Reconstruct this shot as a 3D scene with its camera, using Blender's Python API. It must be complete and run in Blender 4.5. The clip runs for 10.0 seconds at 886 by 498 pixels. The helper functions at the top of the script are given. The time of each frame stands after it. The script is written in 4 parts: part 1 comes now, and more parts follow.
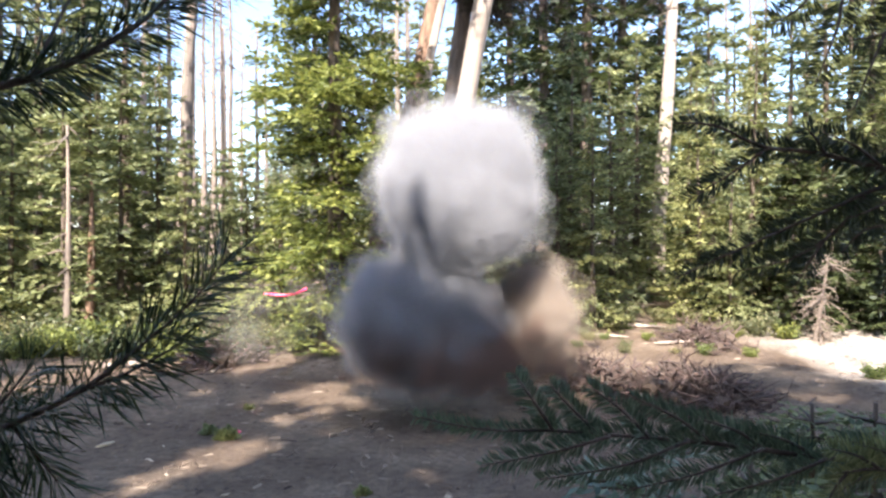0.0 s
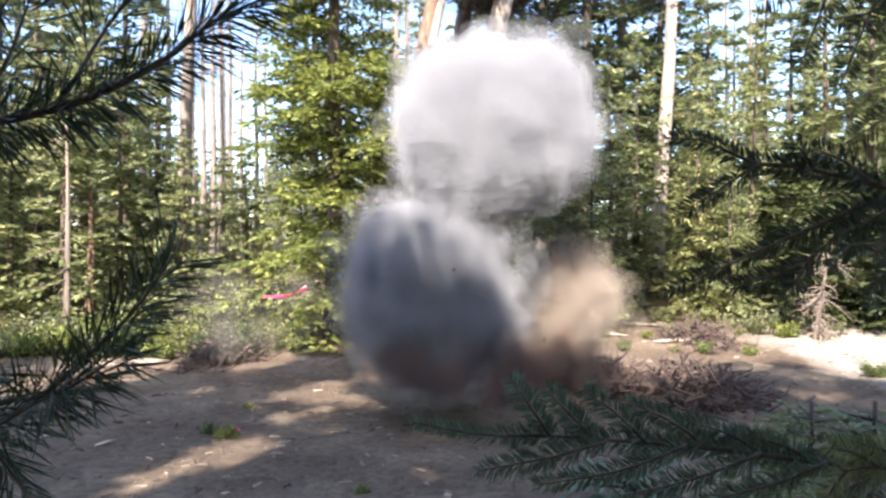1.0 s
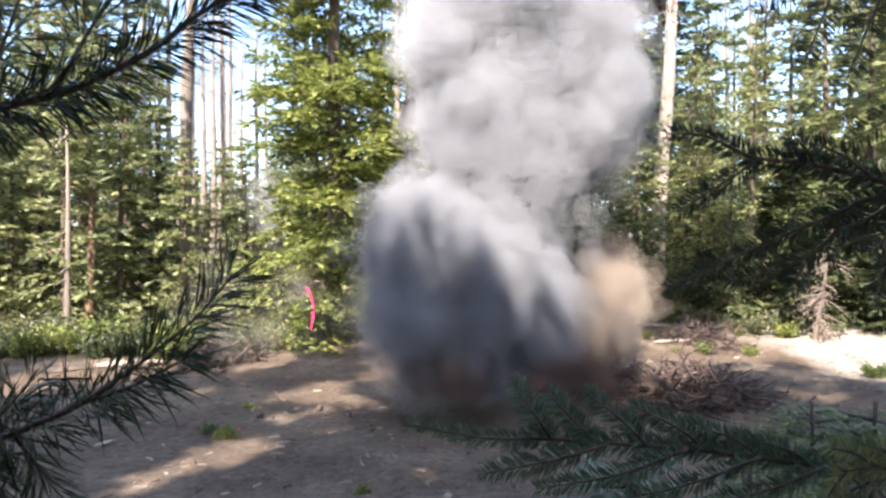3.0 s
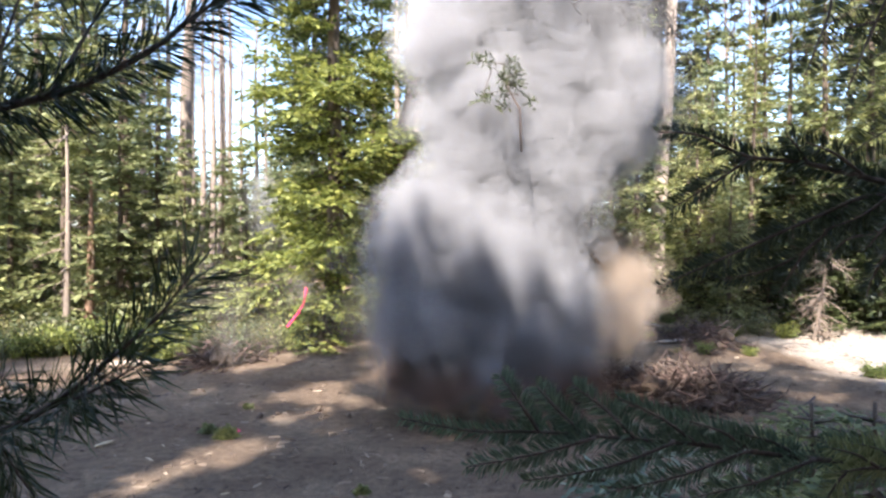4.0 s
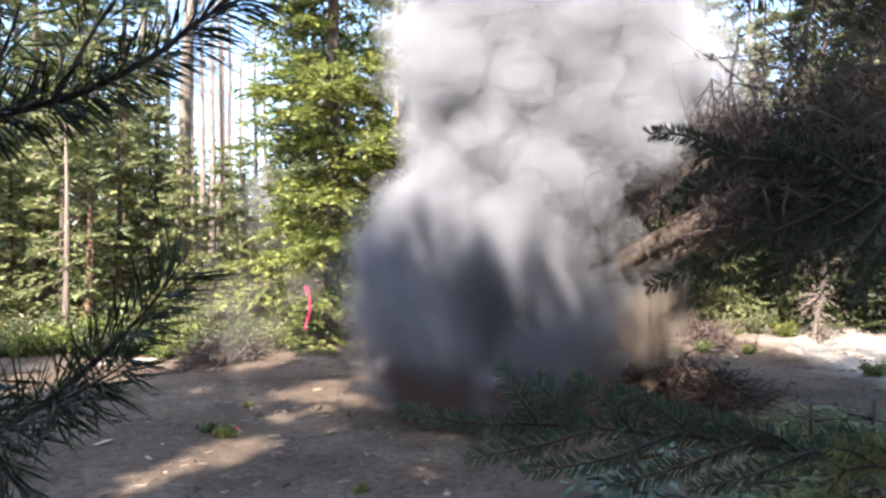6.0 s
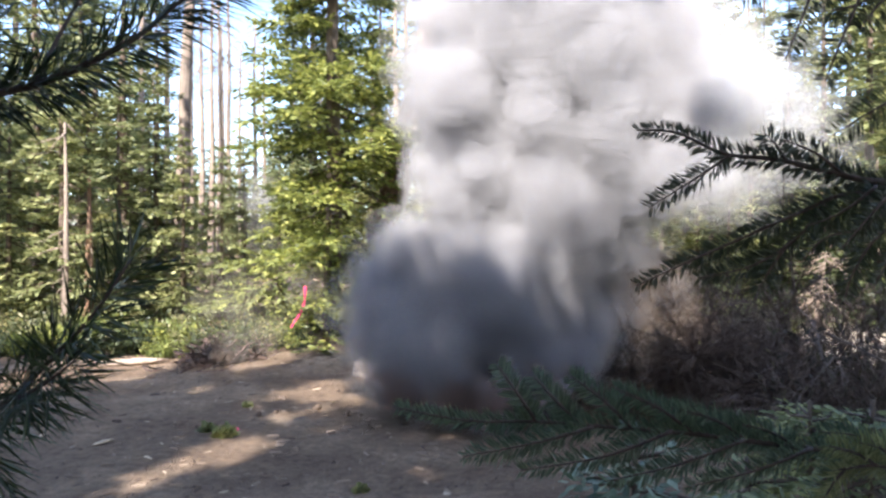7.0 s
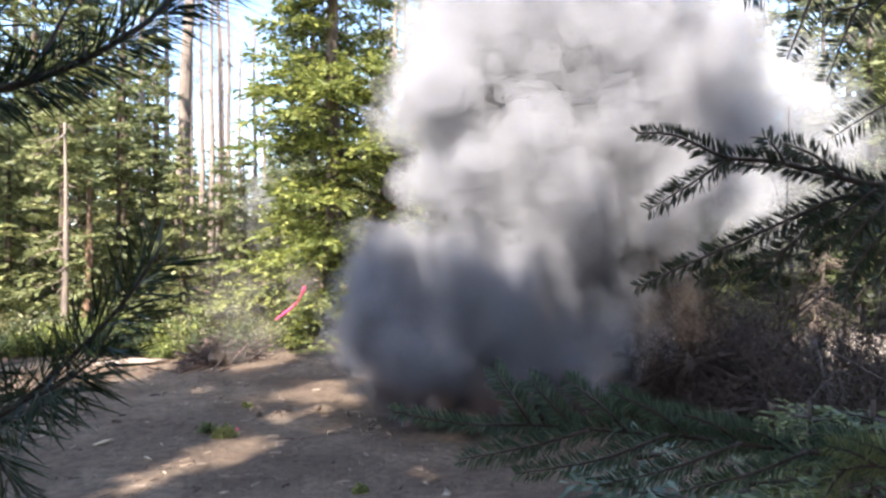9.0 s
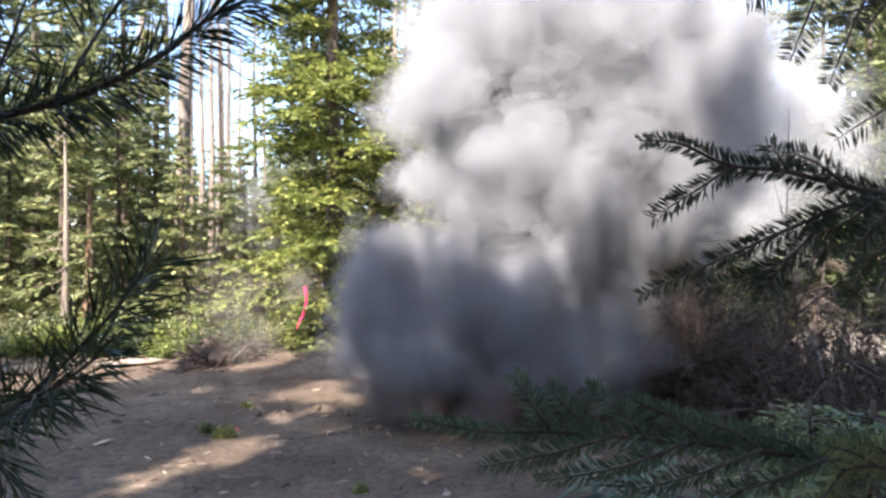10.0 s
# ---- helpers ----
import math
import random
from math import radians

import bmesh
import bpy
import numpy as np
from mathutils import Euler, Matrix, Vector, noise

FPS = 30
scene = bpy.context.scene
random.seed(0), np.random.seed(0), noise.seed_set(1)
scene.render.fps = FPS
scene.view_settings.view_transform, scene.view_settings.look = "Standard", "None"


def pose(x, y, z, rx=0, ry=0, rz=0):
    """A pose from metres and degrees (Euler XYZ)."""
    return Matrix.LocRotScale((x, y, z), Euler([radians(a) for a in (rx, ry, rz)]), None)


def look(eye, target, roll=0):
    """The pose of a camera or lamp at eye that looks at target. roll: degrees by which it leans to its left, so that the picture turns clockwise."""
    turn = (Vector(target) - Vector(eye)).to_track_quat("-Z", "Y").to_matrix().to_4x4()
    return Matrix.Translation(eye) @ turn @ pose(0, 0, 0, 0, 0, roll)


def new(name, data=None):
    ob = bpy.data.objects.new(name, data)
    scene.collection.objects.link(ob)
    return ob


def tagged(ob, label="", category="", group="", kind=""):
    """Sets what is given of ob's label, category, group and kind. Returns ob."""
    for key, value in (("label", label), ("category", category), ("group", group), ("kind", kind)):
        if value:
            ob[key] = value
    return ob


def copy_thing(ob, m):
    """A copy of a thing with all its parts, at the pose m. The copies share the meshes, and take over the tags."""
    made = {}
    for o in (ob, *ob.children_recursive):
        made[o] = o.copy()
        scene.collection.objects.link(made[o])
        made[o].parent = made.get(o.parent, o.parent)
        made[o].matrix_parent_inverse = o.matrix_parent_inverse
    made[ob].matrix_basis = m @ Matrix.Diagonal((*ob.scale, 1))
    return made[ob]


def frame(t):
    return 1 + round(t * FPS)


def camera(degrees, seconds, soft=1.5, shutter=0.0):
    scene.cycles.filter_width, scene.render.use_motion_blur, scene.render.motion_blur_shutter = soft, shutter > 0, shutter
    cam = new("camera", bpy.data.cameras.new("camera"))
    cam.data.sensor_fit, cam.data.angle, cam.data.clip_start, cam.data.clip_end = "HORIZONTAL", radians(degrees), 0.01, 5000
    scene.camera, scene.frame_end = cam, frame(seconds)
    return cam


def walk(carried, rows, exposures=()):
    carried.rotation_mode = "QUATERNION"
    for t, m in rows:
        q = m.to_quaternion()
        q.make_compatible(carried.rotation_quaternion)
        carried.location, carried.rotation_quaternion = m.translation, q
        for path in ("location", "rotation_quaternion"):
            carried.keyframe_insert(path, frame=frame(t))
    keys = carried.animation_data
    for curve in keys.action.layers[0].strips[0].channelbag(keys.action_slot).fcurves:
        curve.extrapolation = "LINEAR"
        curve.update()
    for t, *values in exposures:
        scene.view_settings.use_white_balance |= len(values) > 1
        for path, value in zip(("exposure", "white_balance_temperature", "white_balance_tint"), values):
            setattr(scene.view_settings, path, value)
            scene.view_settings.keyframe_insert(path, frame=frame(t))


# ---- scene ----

# ---- camera: on a stand at the edge of a forest clearing, nudged a little by the blast ----
EYE = (0.0, 0.0, 1.6)
FOCAL = 1230.0 / 1568.0
cam = camera(2 * math.degrees(math.atan(0.5 / FOCAL)), 10.0, soft=2.6)


def aim(pitch, turn):
    return pose(*EYE, 90 + pitch, 0, turn)


walk(cam, [(0.0, aim(-0.37, 0.0)), (0.5, aim(-0.42, 0.0)), (1.0, aim(-0.50, -0.03)), (1.5, aim(-0.55, -0.05)),
           (2.5, aim(-0.50, -0.02)), (4.0, aim(-0.44, -0.04)), (5.0, aim(-0.51, -0.1)), (5.5, aim(-0.54, -0.08)),
           (7.0, aim(-0.58, -0.14)), (8.5, aim(-0.55, -0.15)), (10.0, aim(-0.55, -0.15))],
     exposures=((0.0, 1.95, 6000, 14), (10.0, 1.95, 6000, 14)))
scene.cycles.transparent_max_bounces = 256

# ---- light: afternoon sun from behind and a little to the left ----
SUN_ELEV = radians(44)
SUN_FROM = Vector((-0.29 * math.cos(SUN_ELEV), -0.957 * math.cos(SUN_ELEV), math.sin(SUN_ELEV))).normalized()
world = bpy.data.worlds.new("sky")
scene.world = world
world.use_nodes = True
wt = world.node_tree
sky = wt.nodes.new("ShaderNodeTexSky")
sky.sky_type = "NISHITA"
sky.sun_disc = False
sky.sun_elevation = SUN_ELEV
sky.sun_rotation = math.atan2(SUN_FROM.x, SUN_FROM.y)
wt.links.new(sky.outputs[0], wt.nodes["Background"].inputs[0])
wt.nodes["Background"].inputs[1].default_value = 0.14
sun_data = bpy.data.lights.new("sun", "SUN")
sun_data.energy, sun_data.angle, sun_data.color = 4.7, radians(0.6), (1.0, 0.91, 0.78)
sun = new("sun", sun_data)
sun.matrix_world = look((SUN_FROM * 60), (0, 0, 0))

# ---- materials ----


def material(name):
    m = bpy.data.materials.new(name)
    m.use_nodes = True
    nt = m.node_tree
    return m, nt, nt.nodes["Principled BSDF"], nt.nodes["Material Output"]


def node(nt, kind, **sockets):
    n = nt.nodes.new(kind)
    for key, value in sockets.items():
        n.inputs[key.replace("_", " ")].default_value = value
    return n


def noise_tex(nt, scale, detail=4.0, rough=0.6, coords="Object"):
    tc = nt.nodes.new("ShaderNodeTexCoord")
    n = node(nt, "ShaderNodeTexNoise", Scale=scale, Detail=detail, Roughness=rough)
    nt.links.new(tc.outputs[coords], n.inputs["Vector"])
    return n


def ramp(nt, source, stops):
    r = nt.nodes.new("ShaderNodeValToRGB")
    els = r.color_ramp.elements
    while len(els) < len(stops):
        els.new(0.5)
    for e, (p, c) in zip(els, stops):
        e.position, e.color = p, (*c, 1)
    nt.links.new(source, r.inputs[0])
    return r


def mix_rgb(nt, a, b, fac, blend="MIX"):
    n = nt.nodes.new("ShaderNodeMix")
    n.data_type, n.blend_type = "RGBA", blend
    for sock, v in ((n.inputs[6], a), (n.inputs[7], b), (n.inputs[0], fac)):
        if isinstance(v, (int, float)):
            sock.default_value = v
        elif isinstance(v, tuple):
            sock.default_value = (*v, 1)
        else:
            nt.links.new(v, sock)
    return n.outputs[2]


def bump(nt, bsdf, height, strength, distance):
    b = node(nt, "ShaderNodeBump", Strength=strength, Distance=distance)
    nt.links.new(height, b.inputs["Height"])
    nt.links.new(b.outputs[0], bsdf.inputs["Normal"])


def foliage(name, dark, mid, light, through_light=0.35, rough=0.55):
    """Needles: each spray its own shade, tips paler, some light passing through."""
    m, nt, p, out = material(name)
    geo = nt.nodes.new("ShaderNodeNewGeometry")
    r = ramp(nt, geo.outputs["Random Per Island"], [(0.0, dark), (0.5, mid), (1.0, light)])
    n = noise_tex(nt, 1.6, 3.0)
    col = mix_rgb(nt, r.outputs[0], ramp(nt, n.outputs[0], [(0.3, (0.55, 0.6, 0.5)), (0.7, (1.25, 1.2, 1.05))]).outputs[0], 0.8, "MULTIPLY")
    info = nt.nodes.new("ShaderNodeObjectInfo")
    col = mix_rgb(nt, col, ramp(nt, info.outputs["Random"], [(0.0, (0.75, 0.82, 0.85)), (1.0, (1.2, 1.12, 0.85))]).outputs[0], 0.8, "MULTIPLY")
    nt.links.new(col, p.inputs["Base Color"])
    p.inputs["Roughness"].default_value = rough
    tr = nt.nodes.new("ShaderNodeBsdfTranslucent")
    nt.links.new(col, tr.inputs[0])
    mx = nt.nodes.new("ShaderNodeMixShader")
    mx.inputs[0].default_value = through_light
    nt.links.new(p.outputs[0], mx.inputs[1])
    nt.links.new(tr.outputs[0], mx.inputs[2])
    nt.links.new(mx.outputs[0], out.inputs[0])
    return m


def bark(name, dark, light, scale=9.0, stretch=0.18, depth=0.02):
    m, nt, p, out = material(name)
    tc = nt.nodes.new("ShaderNodeTexCoord")
    mp = nt.nodes.new("ShaderNodeMapping")
    mp.inputs["Scale"].default_value = (1, 1, stretch)
    nt.links.new(tc.outputs["Object"], mp.inputs[0])
    n = node(nt, "ShaderNodeTexNoise", Scale=scale, Detail=6.0, Roughness=0.7)
    nt.links.new(mp.outputs[0], n.inputs["Vector"])
    big = noise_tex(nt, 1.3, 3.0)
    c = ramp(nt, n.outputs[0], [(0.32, dark), (0.62, light)])
    c2 = mix_rgb(nt, c.outputs[0], ramp(nt, big.outputs[0], [(0.3, (0.65, 0.62, 0.6)), (0.7, (1.15, 1.1, 1.05))]).outputs[0], 0.8, "MULTIPLY")
    nt.links.new(c2, p.inputs["Base Color"])
    p.inputs["Roughness"].default_value = 0.85
    bump(nt, p, n.outputs[0], 0.8, depth)
    return m


def ground_material():
    m, nt, p, out = material("dry_forest_soil")
    a = noise_tex(nt, 0.9, 5.0)
    b = noise_tex(nt, 14.0, 6.0, 0.7)
    c = noise_tex(nt, 70.0, 4.0, 0.7)
    soil = ramp(nt, a.outputs[0], [(0.3, (0.14, 0.093, 0.06)), (0.5, (0.225, 0.16, 0.106)), (0.72, (0.39, 0.30, 0.21))])
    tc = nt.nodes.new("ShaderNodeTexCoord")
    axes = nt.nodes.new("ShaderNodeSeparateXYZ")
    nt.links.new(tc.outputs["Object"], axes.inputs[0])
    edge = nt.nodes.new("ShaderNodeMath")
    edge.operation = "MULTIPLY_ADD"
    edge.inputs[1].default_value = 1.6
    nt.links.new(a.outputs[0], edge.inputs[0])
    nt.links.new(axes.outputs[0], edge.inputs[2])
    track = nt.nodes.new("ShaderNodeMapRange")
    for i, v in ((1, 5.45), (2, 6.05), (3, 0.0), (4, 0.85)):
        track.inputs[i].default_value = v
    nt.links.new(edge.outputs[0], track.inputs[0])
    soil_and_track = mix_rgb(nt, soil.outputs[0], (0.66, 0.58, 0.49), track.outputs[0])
    litter = ramp(nt, b.outputs[0], [(0.35, (0.55, 0.50, 0.45)), (0.55, (1, 1, 1)), (0.75, (1.25, 1.15, 1.0))])
    grit = ramp(nt, c.outputs[0], [(0.35, (0.6, 0.57, 0.53)), (0.6, (1.1, 1.08, 1.05))])
    col = mix_rgb(nt, mix_rgb(nt, soil_and_track, litter.outputs[0], 0.9, "MULTIPLY"), grit.outputs[0], 0.8, "MULTIPLY")
    nt.links.new(col, p.inputs["Base Color"])
    p.inputs["Roughness"].default_value = 0.95
    h = nt.nodes.new("ShaderNodeMath")
    h.operation = "MULTIPLY_ADD"
    nt.links.new(b.outputs[0], h.inputs[0])
    h.inputs[1].default_value = 1.5
    nt.links.new(c.outputs[0], h.inputs[2])
    bump(nt, p, h.outputs[0], 0.9, 0.03)
    return m


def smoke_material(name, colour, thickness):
    """Smoke: scatters light forward and back, its normals bent to one direction for even light, and lets most of what
    is behind it through each skin.
    """
    m, nt, p, out = material(name)
    nt.nodes.remove(p)
    m.cycles.use_bump_map_correction = False
    d = nt.nodes.new("ShaderNodeBsdfDiffuse")
    t = nt.nodes.new("ShaderNodeBsdfTranslucent")
    n = noise_tex(nt, 2.2, 4.0)
    c = ramp(nt, n.outputs[0], [(0.3, tuple(0.94 * v for v in colour)), (0.7, colour)])
    nt.links.new(c.outputs[0], d.inputs[0])
    nt.links.new(c.outputs[0], t.inputs[0])
    # normals pulled to a nearly fixed sunward direction, flattening light across the lobes
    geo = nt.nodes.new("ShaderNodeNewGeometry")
    bent_normal = nt.nodes.new("ShaderNodeVectorMath")
    bent_normal.operation = "MULTIPLY_ADD"
    bent_normal.inputs[1].default_value = (0.1, 0.1, 0.1)
    bent_normal.inputs[2].default_value = (-0.1, -0.35, 0.62)
    nt.links.new(geo.outputs["Normal"], bent_normal.inputs[0])
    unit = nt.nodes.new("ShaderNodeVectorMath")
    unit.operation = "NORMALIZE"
    nt.links.new(bent_normal.outputs[0], unit.inputs[0])
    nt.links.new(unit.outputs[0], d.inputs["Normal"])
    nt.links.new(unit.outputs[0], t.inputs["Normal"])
    mx = nt.nodes.new("ShaderNodeMixShader")
    mx.inputs[0].default_value = 0.63
    nt.links.new(d.outputs[0], mx.inputs[1])
    nt.links.new(t.outputs[0], mx.inputs[2])
    clear = nt.nodes.new("ShaderNodeBsdfTransparent")
    mx2 = nt.nodes.new("ShaderNodeMixShader")
    n2 = noise_tex(nt, 5.0, 3.0)
    mr = nt.nodes.new("ShaderNodeMapRange")
    for i, v in ((1, 0.3), (2, 0.7), (3, 0.75 * thickness), (4, 1.25 * thickness)):
        mr.inputs[i].default_value = v
    nt.links.new(n2.outputs[0], mr.inputs[0])
    nt.links.new(mr.outputs[0], mx2.inputs[0])
    nt.links.new(clear.outputs[0], mx2.inputs[1])
    nt.links.new(mx.outputs[0], mx2.inputs[2])
    nt.links.new(mx2.outputs[0], out.inputs[0])
    return m


def plain(name, colour, rough=0.8, var=0.3, scale=20.0):
    m, nt, p, out = material(name)
    n = noise_tex(nt, scale, 4.0)
    lo = tuple(v * (1 - var) for v in colour)
    hi = tuple(min(1, v * (1 + var)) for v in colour)
    nt.links.new(ramp(nt, n.outputs[0], [(0.3, lo), (0.7, hi)]).outputs[0], p.inputs["Base Color"])
    p.inputs["Roughness"].default_value = rough
    return m


M_FIR = foliage("fir_needles", (0.075, 0.10, 0.035), (0.20, 0.235, 0.075), (0.40, 0.42, 0.14), 0.4)
M_YOUNG = foliage("young_fir_needles", (0.13, 0.15, 0.07), (0.28, 0.30, 0.15), (0.46, 0.47, 0.27), 0.4)
# darker fir green, with the shade on edge firs put into the colour
M_SHADE_FIR = foliage("shade_toned_fir_needles", (0.03, 0.042, 0.02), (0.06, 0.078, 0.034), (0.11, 0.13, 0.055), 0.3)
# paler fir green, with the sun on forest firs put into the colour
M_SUN_FIR = foliage("sun_toned_fir_needles", (0.10, 0.12, 0.055), (0.23, 0.25, 0.12), (0.40, 0.41, 0.22), 0.4)
M_BLUE = foliage("blue_green_needles", (0.065, 0.10, 0.082), (0.118, 0.168, 0.135), (0.22, 0.29, 0.24), 0.25, 0.35)
M_PINE = foliage("pine_needles", (0.022, 0.04, 0.02), (0.045, 0.07, 0.03), (0.08, 0.11, 0.05), 0.25, 0.4)
M_NEAR = foliage("near_fir_needles", (0.03, 0.04, 0.025), (0.05, 0.065, 0.035), (0.08, 0.10, 0.055), 0.2, 0.45)
M_DRY = foliage("dry_needles", (0.025, 0.02, 0.016), (0.05, 0.04, 0.028), (0.085, 0.07, 0.04), 0.2, 0.7)
M_HERB = foliage("undergrowth_leaves", (0.09, 0.10, 0.04), (0.19, 0.19, 0.09), (0.38, 0.34, 0.20), 0.3)
M_BARK = bark("grey_brown_bark", (0.05, 0.035, 0.025), (0.19, 0.145, 0.11))
M_PALE = bark("weathered_pale_wood", (0.27, 0.21, 0.165), (0.52, 0.44, 0.36), 12.0, 0.08, 0.008)
M_REDBARK = bark("red_brown_bark", (0.10, 0.055, 0.035), (0.36, 0.23, 0.15), 11.0, 0.3)
M_SNAG = bark("dead_grey_wood", (0.13, 0.105, 0.085), (0.36, 0.29, 0.23), 10.0, 0.1, 0.01)
M_TWIG = bark("dark_twig_bark", (0.045, 0.033, 0.028), (0.13, 0.098, 0.08), 60.0, 0.5, 0.003)
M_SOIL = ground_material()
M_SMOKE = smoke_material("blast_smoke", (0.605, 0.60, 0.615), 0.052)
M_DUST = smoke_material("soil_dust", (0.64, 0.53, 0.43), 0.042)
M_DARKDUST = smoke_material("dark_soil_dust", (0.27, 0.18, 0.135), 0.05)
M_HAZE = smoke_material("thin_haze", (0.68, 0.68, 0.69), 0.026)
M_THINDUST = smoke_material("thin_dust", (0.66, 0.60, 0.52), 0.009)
M_TAPE = plain("pink_flagging_tape", (0.85, 0.06, 0.16), 0.35, 0.15)
M_CHIP = plain("fresh_wood_chip", (0.62, 0.50, 0.34), 0.8, 0.25)
M_STICK = plain("brown_slash_wood", (0.10, 0.065, 0.052), 0.9, 0.5, 8.0)
M_CLOD = plain("dark_soil_clod", (0.10, 0.07, 0.05), 0.95, 0.4)

# ---- mesh helpers ----


def spot(u, v, d):
    """A place d metres ahead of the camera stand, u and v along the view's bearings."""
    return Vector(((u - 784) / 1230 * d, d, 1.6 + (430 - v) / 1230 * d))


def rise(x, y):
    """Height of the ground: a flat clearing, a low bank round its far edge."""
    t = min(1.0, max(0.0, (y - 8.0) / 8.0))
    bank = 0.5 * t * t * (3 - 2 * t) * (0.75 + 0.25 * math.tanh(x / 2.0))
    far = 0.02 * max(0.0, y - 16.0)
    n = 0.05 * noise.noise((x * 0.7, y * 0.7, 0.3)) + 0.018 * noise.noise((x * 2.9, y * 2.9, 4.0))
    return bank + min(far, 1.5) + n * (1.0 if abs(x) + abs(y) < 80 else 0.0)


def build_mesh(name, verts, faces, mat, smooth=False):
    me = bpy.data.meshes.new(name)
    verts = np.asarray(verts, dtype=np.float32)
    if isinstance(faces, np.ndarray):
        k = faces.shape[1]
        me.vertices.add(len(verts))
        me.vertices.foreach_set("co", verts.ravel())
        me.loops.add(faces.size)
        me.loops.foreach_set("vertex_index", faces.astype(np.int32).ravel())
        me.polygons.add(len(faces))
        me.polygons.foreach_set("loop_start", np.arange(0, faces.size, k, dtype=np.int32))
        me.update(calc_edges=True)
    else:
        me.from_pydata([tuple(v) for v in verts], [], faces)
    if smooth:
        me.polygons.foreach_set("use_smooth", [True] * len(me.polygons))
    me.materials.append(mat)
    return me


def part(name, me, parent, label="", kind=""):
    ob = new(name, me)
    ob.parent = parent
    tagged(ob, kind=kind)
    return tagged(ob, label) if label else ob


def thing(name, label, category, group="", kind=""):
    return tagged(new(name), label, category, group, kind)


class Tubes:
    """Collects tapered round stems into one mesh."""

    def __init__(self):
        self.v, self.f = [], []

    def add(self, pts, radii, sides=6):
        pts = [Vector(p) for p in pts]
        base = len(self.v)
        for i, p in enumerate(pts):
            d = (pts[min(i + 1, len(pts) - 1)] - pts[max(i - 1, 0)]).normalized()
            a = d.orthogonal().normalized()
            b = d.cross(a)
            for k in range(sides):
                w = 2 * math.pi * k / sides
                self.v.append(p + (a * math.cos(w) + b * math.sin(w)) * radii[i])
        for i in range(len(pts) - 1):
            for k in range(sides):
                q, r = base + i * sides + k, base + i * sides + (k + 1) % sides
                self.f.append((q, r, r + sides, q + sides))
        self.f.append(tuple(base + k for k in reversed(range(sides))))
        self.f.append(tuple(base + (len(pts) - 1) * sides + k for k in range(sides)))

    def mesh(self, name, mat):
        return build_mesh(name, self.v, self.f, mat, True)


class Leaves:
    """Collects small bent needle sprays (two quads each) into one mesh."""

    def __init__(self):
        self.p, self.d, self.s, self.l, self.w = [], [], [], [], []

    def add(self, p, d, s, l, w):
        self.p.append(p), self.d.append(d), self.s.append(s), self.l.append(l), self.w.append(w)

    def mesh(self, name, mat, keep=None):
        p, d, s = (np.concatenate(a) for a in (self.p, self.d, self.s))
        l, w = (np.concatenate(a)[:, None] for a in (self.l, self.w))
        if keep is not None:
            k = keep(p)
            p, d, s, l, w = p[k], d[k], s[k], l[k], w[k]
        d = d / np.linalg.norm(d, axis=1, keepdims=True)
        s = s - d * np.sum(s * d, axis=1, keepdims=True)
        s = s / (np.linalg.norm(s, axis=1, keepdims=True) + 1e-9)
        up = np.cross(d, s)
        v = np.stack([p, p + d * l * 0.5 + s * w * 0.5 - up * w * 0.18, p + d * l - up * l * 0.08,
                      p + d * l * 0.5 - s * w * 0.5 - up * w * 0.18], axis=1)
        n = len(p)
        a = np.arange(n) * 4
        f = np.concatenate([np.stack([a, a + 1, a + 2], 1), np.stack([a, a + 2, a + 3], 1)])
        return build_mesh(name, v.reshape(-1, 3), f, mat)


